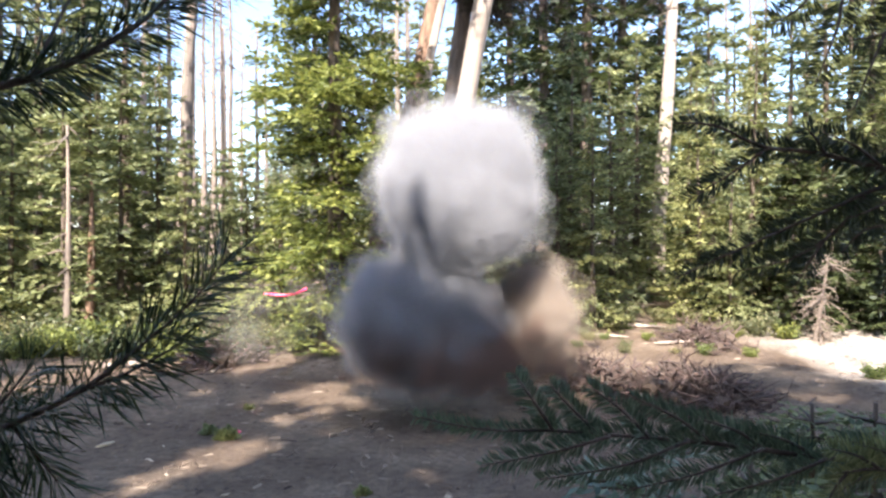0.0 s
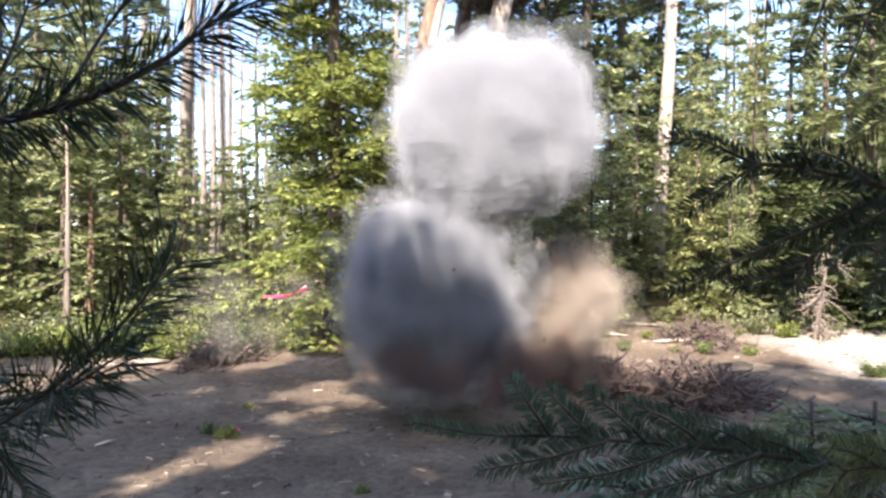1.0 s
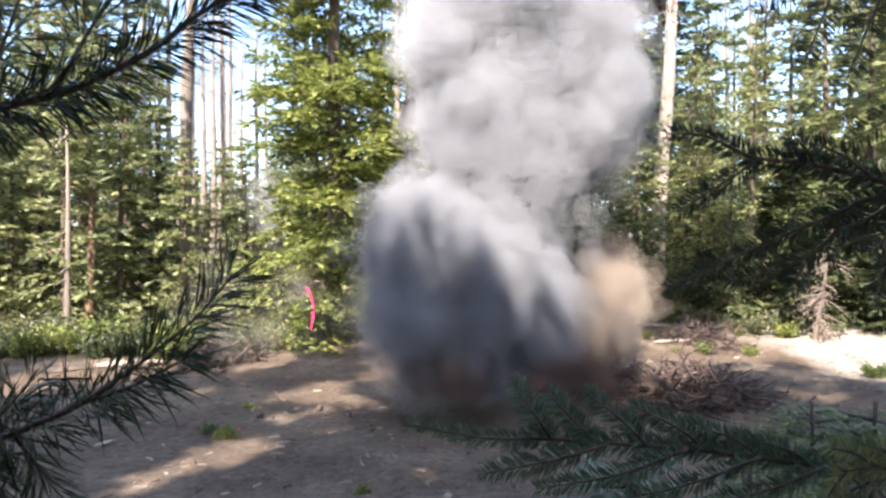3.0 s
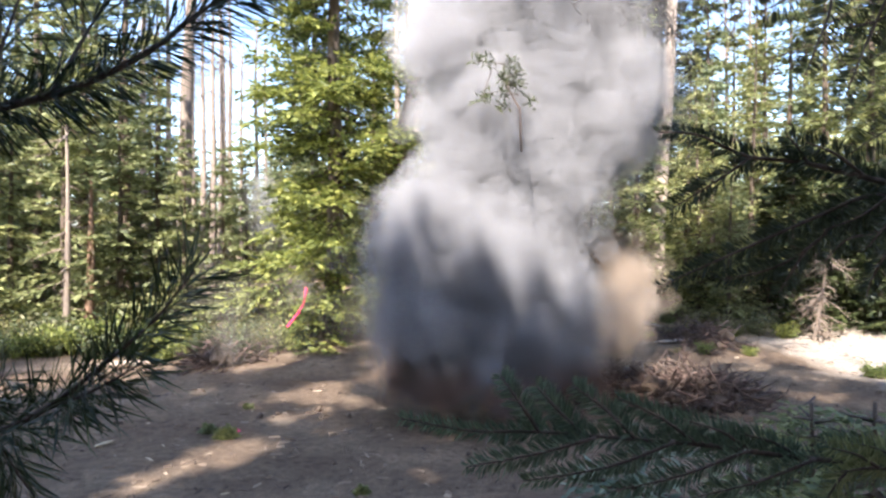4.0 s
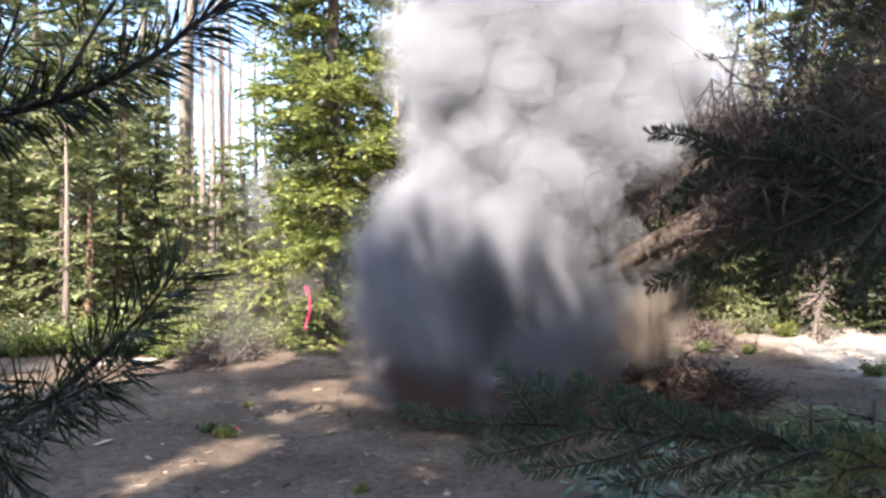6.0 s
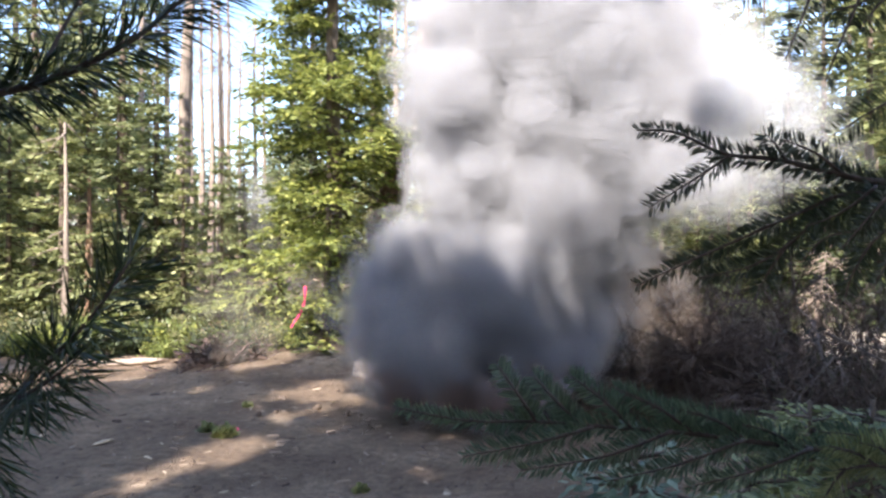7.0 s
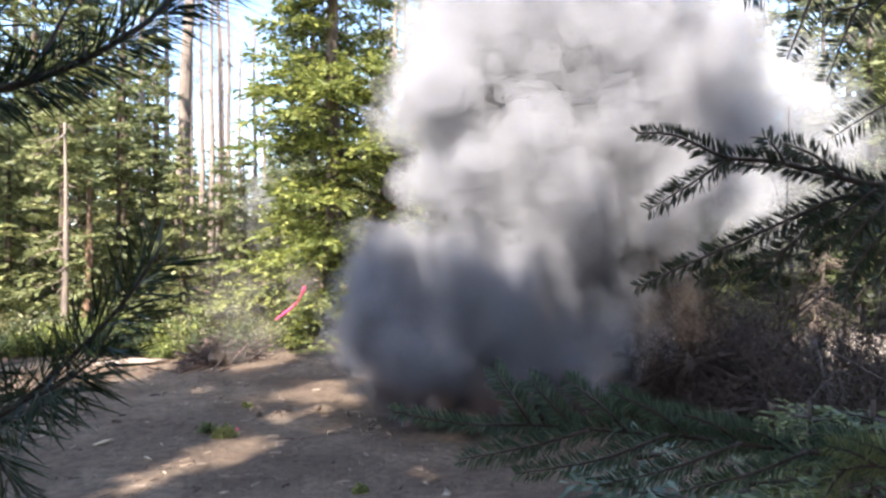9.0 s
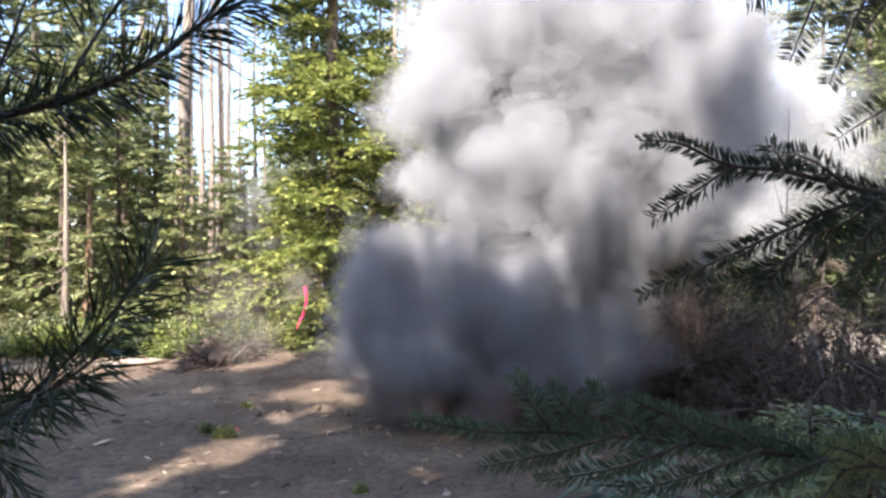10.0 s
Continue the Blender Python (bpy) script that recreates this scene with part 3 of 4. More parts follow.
tape_bit = tagged(new("flagging_scrap", build_mesh("flagging_scrap", [(-0.03, -0.015, 0.005), (0.03, -0.02, 0.012), (0.035, 0.012, 0.004), (-0.025, 0.02, 0.02), (0, 0, 0.035)],
                                                  [(0, 1, 4), (1, 2, 4), (2, 3, 4), (3, 0, 4), (3, 2, 1, 0)], M_TAPE)), "scrap of pink flagging tape on the soil", "tape")
tape_bit.matrix_basis = pose((420 - 784) / 1230 * 5.95, 5.95, rise(-1.76, 5.95), 0, 0, 20)

tuft_src = shrub(9, 0.09, M_YOUNG, "small green sprig lying on the soil")
plant(tuft_src, 400, 5.75)
for u, d, turn, s in ((368, 5.9, 60, 0.8), (440, 6.75, 120, 0.6), (640, 4.45, 30, 0.6)):
    place_copy(tuft_src, u, d, turn, s)


def make_slash():
    """A heap of brown brush thrown up beside the blast."""
    rng = np.random.default_rng(12)
    pile = thing("brush_pile", "heap of dark brown broken brush and roots", "brush pile")
    kinds = []
    for k in range(6):
        t = Tubes()
        L = rng.uniform(0.35, 0.8)
        pts = [np.array([(s - 0.5) * L, 0, 0]) + rng.normal(0, 0.02, 3) for s in (0, 0.3, 0.65, 1.0)]
        t.add(pts, [0.014, 0.012, 0.009, 0.004], 5)
        for j in range(4):
            p = pts[1] + (pts[3] - pts[1]) * rng.random()
            t.add([p, p + rng.normal(0, 0.09, 3)], [0.006, 0.002], 3)
        kinds.append(t.mesh("stick", (M_STICK, M_STICK, M_TWIG)[k % 3]))
    for i in range(150):
        st = part("stick", kinds[i % 6], pile)
        r = rng.normal(0, 0.36), rng.normal(0, 0.22)
        hgt = max(0.02, (0.30 - 0.45 * math.hypot(*r)) * rng.random() + 0.03)
        st.matrix_basis = pose(r[0], r[1], hgt, rng.normal(0, 30), rng.normal(0, 22), rng.uniform(0, 360))
    for i in range(16):
        me = clod_mesh(i, rng.uniform(0.05, 0.13))
        c = part("clod", me, pile)
        r = rng.normal(0, 0.3), rng.normal(0, 0.18)
        c.matrix_basis = pose(r[0], r[1], 0.05 + 0.1 * rng.random())
    return pile


def clod_mesh(seed, size):
    bm = bmesh.new()
    bmesh.ops.create_icosphere(bm, subdivisions=2, radius=size)
    for v in bm.verts:
        v.co *= 1 + 0.45 * noise.noise(v.co * (1.4 / size) + Vector((seed, 0, 0)))
        v.co.z *= 0.75
    me = bpy.data.meshes.new("clod")
    bm.to_mesh(me)
    bm.free()
    me.materials.append(M_CLOD)
    return me


slash = make_slash()
slash.matrix_basis = pose(2.5, 7.3, rise(2.5, 7.3))
slash2 = copy_thing(slash, pose(1.7, 7.7, rise(1.7, 7.7), 0, 0, 140))
slash3 = copy_thing(slash, pose(-2.9, 9.3, rise(-2.9, 9.3) - 0.05, 0, 0, 60))

for x, y, turn in ((3.9, 10.6, 100), (2.7, 6.95, 200)):
    copy_thing(slash, pose(x, y, rise(x, y) - 0.06, 0, 0, turn))

# dead sapling with pale bare twigs
sap = snag("dead_sapling", "small pale dead sapling with bare curled twigs", 1.35, 0.04, 44, M_SNAG, (0.12, 0), 75, 0.45, 0.05, "", 5)
plant(sap, 1445, 10.6)
# little firs standing near the camera
near_fir = fir("fir_sapling", "small blue green fir sapling near the camera stand", 1.13, 0.5, 71, M_BLUE, low=0.1, whorl=0.07, per=6, twigs=8, leaf=0.045, taper=0.55)
plant(near_fir, 1130, 1.65)
near_b = fir("fir_sapling", "small green fir sapling in shade", 0.98, 0.42, 72, M_SUN_FIR, low=0.06, whorl=0.07, per=6, twigs=8, leaf=0.05, taper=0.6)
plant(near_b, 1450, 2.9)
place_copy(near_b, 1545, 2.7, 80, 1.05)
place_copy(near_b, 1390, 3.3, 190, 0.85)
place_copy(near_b, 960, 1.9, 190, 0.85)
place_copy(near_b, 1330, 1.9, 250, 1.02)

# ---- branches hanging close before the camera ----


def smooth_path(pts, n):
    pts = [np.array(p, float) for p in pts]
    out = []
    for i in range(len(pts) - 1):
        p0, p1, p2, p3 = pts[max(i - 1, 0)], pts[i], pts[i + 1], pts[min(i + 2, len(pts) - 1)]
        for k in range(n):
            t = k / n
            out.append(0.5 * ((2 * p1) + (p2 - p0) * t + (2 * p0 - 5 * p1 + 4 * p2 - p3) * t * t + (3 * p1 - p0 - 3 * p2 + p3) * t ** 3))
    out.append(pts[-1])
    return out


def bough(name, label, root, twigs, mat, style, seed, thick=0.004):
    """A bough in parts: woody stems and its needles. twigs: each a line of bearings and distance."""
    rng = np.random.default_rng(seed)
    b = thing(name, label, "branch")
    origin = spot(*root)
    stems, lv = Tubes(), Leaves()
    for line, per_m, width in twigs:
        path = smooth_path([np.array(spot(*q) - origin) for q in line], 6)
        n = len(path)
        stems.add(path, [thick * width * (1 - 0.75 * i / (n - 1)) for i in range(n)], 6)
        path = np.array(path)
        seg = np.linalg.norm(np.diff(path, axis=0), axis=1)
        cum = np.concatenate([[0], np.cumsum(seg)])
        k = int(cum[-1] * per_m)
        s = np.sort(rng.uniform(0, cum[-1], k))
        pos = np.stack([np.interp(s, cum, path[:, j]) for j in range(3)], 1)
        nxt = np.stack([np.interp(np.minimum(s + 0.01, cum[-1]), cum, path[:, j]) - np.interp(np.minimum(s, cum[-1] - 0.01), cum, path[:, j]) for j in range(3)], 1)
        nxt /= np.linalg.norm(nxt, axis=1, keepdims=True) + 1e-9
        if style == "pine":
            rad = rng.normal(0, 1, (k, 3))
            rad -= nxt * np.sum(rad * nxt, 1, keepdims=True)
            rad /= np.linalg.norm(rad, axis=1, keepdims=True)
            near_tip = (s / cum[-1])[:, None]
            d = rad * 0.85 + nxt * (0.35 + 0.7 * near_tip) + np.array([0, 0, -0.35]) + rng.normal(0, 0.12, (k, 3))
            lv.add(pos, d, rng.normal(0, 1, (k, 3)), rng.uniform(0.045, 0.085, k), np.full(k, 0.0014))
        elif style == "comb":
            side = np.cross(nxt, np.array([0.0, 1.0, 0.0]))
            side /= np.linalg.norm(side, axis=1, keepdims=True) + 1e-9
            sg = np.where(np.arange(k)[:, None] % 2 == 0, -1.0, 1.0)
            d = side * sg + nxt * rng.uniform(0.2, 0.5, (k, 1)) + rng.normal(0, 0.1, (k, 3))
            lv.add(pos, d, np.cross(d, np.array([0.0, 1.0, 0.0])) + rng.normal(0, 0.2, (k, 3)), rng.uniform(0.03, 0.042, k) * (1 - 0.5 * (s / cum[-1]) ** 5), np.full(k, 0.0028))
        else:
            side = np.cross(nxt, np.array([0.0, 1.0, 0.25]))
            side /= np.linalg.norm(side, axis=1, keepdims=True) + 1e-9
            sg = np.where(rng.random((k, 1)) < 0.5, -1.0, 1.0)
            up = np.cross(side, nxt)
            d = side * sg * rng.uniform(0.5, 1.0, (k, 1)) + nxt * rng.uniform(0.35, 0.75, (k, 1)) + up * rng.normal(0.0, 0.35, (k, 1))
            lv.add(pos, d, np.cross(d, up) + rng.normal(0, 0.3, (k, 3)), rng.uniform(0.02, 0.033, k) * (1 - 0.45 * (s / cum[-1]) ** 6), np.full(k, 0.0024))
    part("stem", stems.mesh("stem", M_TWIG), b)
    part("needles", lv.mesh("needles", mat), b, kind="stuff")
    b.matrix_basis = Matrix.Translation(origin)
    return b, origin


pine_top, o_pine_top = bough("pine_branch", "dark long-needled pine branch hanging close by", (-160, 240, 0.78), (
    (((-160, 240, 0.78), (0, 208, 0.78), (150, 170, 0.78), (290, 100, 0.78), (375, 35, 0.79), (470, -10, 0.8)), 1500, 1.5),
    (((100, 190, 0.78), (180, 60, 0.82), (240, -30, 0.84)), 700, 0.8),
    (((-60, 222, 0.78), (10, 110, 0.74), (60, -20, 0.74)), 500, 0.8),
    (((-160, 90, 0.9), (-40, 60, 0.9), (40, -40, 0.9)), 450, 0.8)), M_PINE, "pine", 1)
pine_low, o_pine_low = bough("pine_branch", "drooping pine branch with thin long needles", (-120, 800, 0.82), (
    (((-120, 800, 0.82), (0, 757, 0.82), (140, 690, 0.82), (260, 600, 0.83), (340, 530, 0.84), (400, 455, 0.85)), 1000, 1.2),
    (((140, 690, 0.82), (230, 655, 0.82), (330, 600, 0.82)), 800, 0.8),
    (((-60, 780, 0.82), (10, 700, 0.80), (60, 640, 0.80)), 900, 0.7),
    (((20, 750, 0.82), (60, 800, 0.83), (100, 850, 0.84)), 900, 0.7),
    (((-60, 780, 0.82), (-10, 840, 0.82), (20, 900, 0.82)), 900, 0.7)), M_PINE, "pine", 2)
fir_side, o_fir_side = bough("fir_branch", "dark flat-needled fir branch in shade", (1720, 340, 1.02), (
    (((1720, 340, 1.02), (1568, 342, 1.0), (1480, 325, 1.0), (1380, 302, 1.0), (1290, 292, 1.0), (1205, 255, 1.0), (1135, 250, 1.0)), 1500, 1.4),
    (((1300, 294, 1.0), (1240, 335, 1.0), (1155, 388, 1.0)), 1300, 0.8),
    (((1400, 306, 1.0), (1380, 275, 0.99), (1360, 255, 0.99)), 1300, 0.7),
    (((1500, 328, 1.0), (1450, 290, 0.98), (1395, 268, 0.97)), 1300, 0.8),
    (((1680, 380, 1.02), (1520, 362, 1.0), (1420, 398, 1.0), (1290, 455, 1.0), (1200, 495, 1.0), (1135, 525, 1.0)), 1500, 1.1),
    (((1470, 380, 1.0), (1420, 440, 1.0), (1340, 490, 1.0), (1245, 512, 1.0)), 1400, 0.9),
    (((1400, 455, 1.0), (1370, 500, 1.0), (1350, 535, 1.0)), 1300, 0.7),
    (((1600, 370, 1.02), (1540, 420, 1.02), (1470, 440, 1.02), (1430, 480, 1.02)), 1700, 0.9),
    (((1620, 400, 1.05), (1560, 440, 1.05), (1520, 500, 1.05), (1505, 545, 1.05)), 1900, 0.9),
    (((1650, 420, 1.05), (1590, 470, 1.05), (1560, 520, 1.05)), 1900, 0.9),
    (((1560, 350, 0.98), (1500, 395, 0.97), (1440, 420, 0.97)), 1600, 0.8),
    (((1600, 350, 0.98), (1560, 390, 0.96), (1500, 460, 0.95)), 1600, 0.8)), M_NEAR, "fir", 3)
fir_top, o_fir_top = bough("fir_branch", "fir twigs hanging from above against the sky", (1640, -160, 1.0), (
    (((1640, -160, 1.0), (1470, -70, 1.0), (1440, 10, 1.0), (1400, 112, 1.0)), 560, 1.0),
    (((1640, -160, 1.0), (1560, -50, 1.0), (1515, 40, 1.0), (1470, 152, 1.0)), 560, 1.0),
    (((1560, -50, 1.0), (1540, 10, 1.0), (1460, 30, 1.0)), 560, 0.8),
    (((1640, -60, 1.0), (1570, 10, 1.0), (1530, 60, 1.0)), 560, 0.8),
    (((1400, -60, 1.0), (1370, -25, 1.0), (1320, 2, 1.0)), 560, 0.8),
    (((1700, 90, 1.0), (1640, 160, 1.0), (1560, 200, 1.0), (1480, 250, 1.0)), 560, 0.9)), M_NEAR, "comb", 4)
fir_low, o_fir_low = bough("fir_branch", "blue green fir branch in shade above the soil", (1760, 860, 1.02), (
    (((1760, 860, 1.02), (1568, 832, 1.0), (1400, 815, 1.0), (1250, 795, 1.0), (1130, 785, 1.0), (960, 772, 1.0), (840, 770, 1.0), (715, 748, 1.0)), 1500, 1.4),
    (((960, 772, 1.0), (925, 720, 1.0), (890, 670, 1.02)), 1900, 0.8),
    (((1040, 780, 1.0), (990, 730, 1.0), (955, 690, 1.02)), 1900, 0.8),
    (((1130, 785, 1.0), (1080, 735, 1.0), (1020, 690, 1.02)), 1900, 0.8),
    (((1240, 795, 1.0), (1180, 750, 1.0), (1100, 712, 1.02)), 1900, 0.8),
    (((1330, 805, 1.0), (1280, 770, 1.0), (1190, 745, 1.02)), 1700, 0.8),
    (((1420, 815, 1.0), (1360, 785, 1.0), (1270, 770, 1.02)), 1700, 0.8),
    (((1060, 782, 0.98), (960, 810, 0.96), (830, 835, 0.96)), 1500, 0.8),
    (((1200, 790, 0.98), (1080, 835, 0.96), (930, 860, 0.95)), 1500, 0.8),
    (((1330, 805, 0.98), (1210, 850, 0.96), (1080, 880, 0.95)), 1500, 0.8),
    (((1450, 820, 0.98), (1350, 860, 0.96), (1230, 890, 0.95)), 1500, 0.8),
    (((1600, 835, 1.0), (1540, 800, 1.0), (1460, 790, 1.0)), 1500, 0.8),
    (((1590, 835, 0.99), (1520, 850, 0.97), (1450, 890, 0.96)), 1300, 0.8)), M_BLUE, "fir", 5)

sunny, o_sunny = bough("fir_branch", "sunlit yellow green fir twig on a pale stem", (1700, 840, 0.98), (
    (((1700, 840, 0.98), (1600, 832, 0.96), (1540, 828, 0.95), (1480, 838, 0.95)), 1500, 1.3),
    (((1560, 829, 0.95), (1520, 805, 0.95), (1470, 792, 0.95)), 1500, 0.8),
    (((1600, 832, 0.95), (1570, 800, 0.95), (1525, 786, 0.95)), 1500, 0.8),
    (((1500, 836, 0.95), (1480, 860, 0.95), (1465, 890, 0.95)), 1300, 0.7)), M_YOUNG, "fir", 6)

# ---- the tree that the blast brings down ----


def falling_pine():
    rng = np.random.default_rng(90)
    tree = thing("falling_pine", "pale-stemmed dying pine with dense dead twigs, toppled by the blast", "tree")
    H = 12.0
    for name, z0, z1, mat, note in (("trunk", 0.0, 4.5, M_PALE, ""), ("upper_trunk", 4.5, H, M_BARK, "dark brown barked upper trunk")):
        zs = np.linspace(z0, z1, 12)
        t = Tubes()
        t.add([(0.03 * math.sin(z), 0.02 * math.cos(z * 0.8), z) for z in zs], [0.135 * (1 - 0.72 * z / H) for z in zs], 12)
        part(name, t.mesh(name, mat), tree, note)
    limbs, lv = Tubes(), Leaves()
    for i in range(420):
        z = 4.5 + 7.3 * rng.random() ** 1.35
        a = rng.uniform(0, 6.28)
        if z < 6.6 and math.cos(a) > -0.1:
            continue
        L = (2.2 if z < 7.2 else 1.6) * min(1.0, 0.3 + (z - 4.5) / 1.6) * (1 - (z - 4.5) / 9.8) * rng.uniform(0.4, 1.1)
        h = np.array([math.cos(a), math.sin(a), 0])
        sd = np.array([-h[1], h[0], 0])
        k = rng.uniform(-0.25, 0.45)
        wob = rng.normal(0, 0.10, (5, 3)) * L

        def at(s, p0=np.array([0.0, 0.0, z])):
            return p0 + h * L * s + np.array([0, 0, 1.0]) * L * (k * s - 0.35 * s * s)
        pts = [at(s) + wob[j] * s for j, s in enumerate((0, 0.25, 0.5, 0.75, 1.0))]
        limbs.add(pts, [0.018, 0.014, 0.010, 0.006, 0.003], 4)
        for j in range(20):
            s = rng.uniform(0.12, 1.0)
            p = at(s) + wob[min(4, int(s * 4 + 0.5))] * s
            d = h * rng.uniform(-0.1, 0.8) + sd * rng.choice((-1, 1)) * rng.uniform(0.3, 1) + np.array([0, 0, rng.normal(-0.1, 0.45)])
            tl = L * rng.uniform(0.12, 0.36)
            q = p + d * tl
            limbs.add([p, (p + q) / 2 + rng.normal(0, 0.02, 3), q], [0.007, 0.005, 0.002], 3)
            for m in range(3):
                e = p + (q - p) * rng.random()
                limbs.add([e, e + (d * 0.6 + rng.normal(0, 0.7, 3)) * tl * 0.5], [0.004, 0.0015], 3)
            if rng.random() < 0.6:
                n = 12
                pos = p + (q - p) * rng.uniform(0.3, 1.05, (n, 1)) + rng.normal(0, 0.02, (n, 3))
                lv.add(pos, rng.normal(0, 0.8, (n, 3)) + d, rng.normal(0, 1, (n, 3)), rng.uniform(0.04, 0.09, n), rng.uniform(0.008, 0.02, n))
    thicket, tufts = limbs.mesh("branchwork", M_TWIG), lv.mesh("needles", M_DRY)
    mate = thing("falling_pine", "brown-barked dying pine with dense dead twigs, falling beside another", "tree")
    t = Tubes()
    zs = np.linspace(0, H, 16)
    t.add([(0.03 * math.sin(z * 0.7 + 1), 0.02 * math.cos(z), z) for z in zs], [0.125 * (1 - 0.7 * z / H) for z in zs], 12)
    part("trunk", t.mesh("trunk", M_BARK), mate)
    for owner, turn in ((tree, 0), (mate, 150)):
        part("branchwork", thicket, owner, "dense dark dead limbs and twigs", kind="stuff").matrix_basis = pose(0, 0, 0, 0, 0, turn)
        part("needles", tufts, owner, "sparse brown dying needles", kind="stuff").matrix_basis = pose(0, 0, 0, 0, 0, turn)
    return tree, mate


pine, brown_pine = falling_pine()


def dead_bough(seed):
    """A broken bough from the same crown, a stem with a thicket of bare twigs."""
    rng = np.random.default_rng(seed)
    b = thing("broken_bough", "broken dark dead pine bough with a thicket of twigs", "branch", "broken boughs")
    stem, tw = Tubes(), Tubes()
    stem.add([(0, 0, -0.8), (0.05, 0, -0.2), (-0.04, 0.05, 0.4), (0.06, 0, 1.0)], [0.035, 0.03, 0.02, 0.006], 7)
    for i in range(80):
        z = rng.uniform(-0.7, 0.95)
        a = rng.uniform(0, 6.28)
        L = rng.uniform(0.25, 0.85)
        h = np.array([math.cos(a), math.sin(a), rng.uniform(-0.2, 0.6)])
        p0 = np.array([0.0, 0.0, z])
        q = p0 + h * L
        tw.add([p0, (p0 + q) / 2 + rng.normal(0, 0.05, 3), q], [0.011, 0.007, 0.003], 4)
        for j in range(11):
            e = p0 + h * L * rng.uniform(0.2, 1.0)
            g = e + (h * 0.4 + rng.normal(0, 0.6, 3)) * L * 0.4
            tw.add([e, g], [0.005, 0.002], 3)
            for k in range(2):
                m = e + (g - e) * rng.random()
                tw.add([m, m + rng.normal(0, 0.09, 3)], [0.003, 0.0015], 3)
    part("stem", stem.mesh("stem", M_BARK), b)
    part("thicket", tw.mesh("thicket", M_TWIG), b, kind="stuff")
    return b


bough_a = dead_bough(1)
bough_b = copy_thing(bough_a, pose(0, 0, 0))
bough_c = dead_bough(2)
bough_d = copy_thing(bough_c, pose(0, 0, 0))
bough_e = copy_thing(bough_a, pose(0, 0, 0))


def sprig(name, label, seed, mat, size):
    rng = np.random.default_rng(seed)
    s = thing(name, label, "twig")
    t, lv = Tubes(), Leaves()
    t.add([(0, 0, -size), (0.1 * size, 0, -0.3 * size), (-0.12 * size, 0, 0.4 * size)], [0.01, 0.008, 0.004], 5)
    for i in range(14):
        p = np.array([rng.normal(0, 0.12), rng.normal(0, 0.12), rng.uniform(-0.05, 0.5)]) * size
        q = p + rng.normal(0, 0.25, 3) * size
        t.add([p, q], [0.005, 0.002], 3)
        n = 26
        lv.add(np.repeat(q[None], n, 0) + rng.normal(0, 0.05 * size, (n, 3)), rng.normal(0, 1, (n, 3)), rng.normal(0, 1, (n, 3)), rng.uniform(0.05, 0.1, n) * size * 2, np.full(n, 0.014))
    part("stem", t.mesh("stem", M_TWIG), s, kind="stuff")
    part("needles", lv.mesh("needles", mat), s, kind="stuff")
    return s


twig = sprig("falling_twig", "broken dark twig with needle tufts falling through smoke", 5, M_SHADE_FIR, 0.45)
tuft = sprig("falling_sprig", "yellow green needle sprig falling beside the smoke", 6, M_YOUNG, 0.5)

# pink flagging tape on a fir limb


def make_tape():
    v, f = [], []
    n = 16
    for i in range(n):
        s = i / (n - 1)
        w = 0.028 * (1 - 0.3 * s)
        a = 1.1 * math.sin(s * 5.0)
        x = 0.05 * math.sin(s * 4.0)
        for sg in (-1, 1):
            for off in (0.0, 0.002):
                v.append((x + sg * w * math.cos(a), sg * w * math.sin(a) + off, -0.62 * s))
    for i in range(n - 1):
        b = i * 4
        f += [(b, b + 2, b + 6, b + 4), (b + 1, b + 5, b + 7, b + 3), (b, b + 4, b + 5, b + 1), (b + 2, b + 3, b + 7, b + 6)]
    return tagged(new("flagging_tape", build_mesh("flagging_tape", v, f, M_TAPE, True)), "strip of pink flagging tape tied to a fir limb", "tape")


tape = make_tape()

# clods and chips thrown out by the blast
clods = []
rng = np.random.default_rng(31)
for i in range(14):
    me = clod_mesh(50 + i, rng.uniform(0.015, 0.04))
    clods.append(tagged(new("soil_clod", me), "dark clod of soil thrown out by the blast", "soil clod", "thrown clods"))

# ---- smoke: billowing puffs, each a rigid cluster of soft lobes ----


def puff_mesh(seed, mat, lobes=34):
    rng = np.random.default_rng(seed)
    bm = bmesh.new()
    bmesh.ops.create_icosphere(bm, subdivisions=2, radius=1.0)
    bv = np.array([v.co[:] for v in bm.verts])
    bf = np.array([[v.index for v in fc.verts] for fc in bm.faces])
    bm.free()
    v, f = [], []
    for i in range(lobes):
        c = rng.normal(0, 0.36, 3)
        r = rng.uniform(0.2, 0.52) * (1.15 - 0.45 * min(1.0, np.linalg.norm(c)))
        ph = rng.uniform(0, 6.28, 3)
        q = bv * (1 + 0.17 * np.sin(3.1 * bv[:, [1, 2, 0]] + ph)) * r * rng.uniform(0.85, 1.15, 3) + c
        f.append(bf + len(v) * len(bv))
        v.append(q)
    return build_mesh("puff", np.concatenate(v), np.concatenate(f), mat, True)


def spread(i, base):
    """Evenly scattered numbers from 0 to 1 (radical inverse of i)."""
    value, step = 0.0, 1.0 / base
    i += 1
    while i:
        i, digit = divmod(i, base)
        value += digit * step
        step /= base
    return value


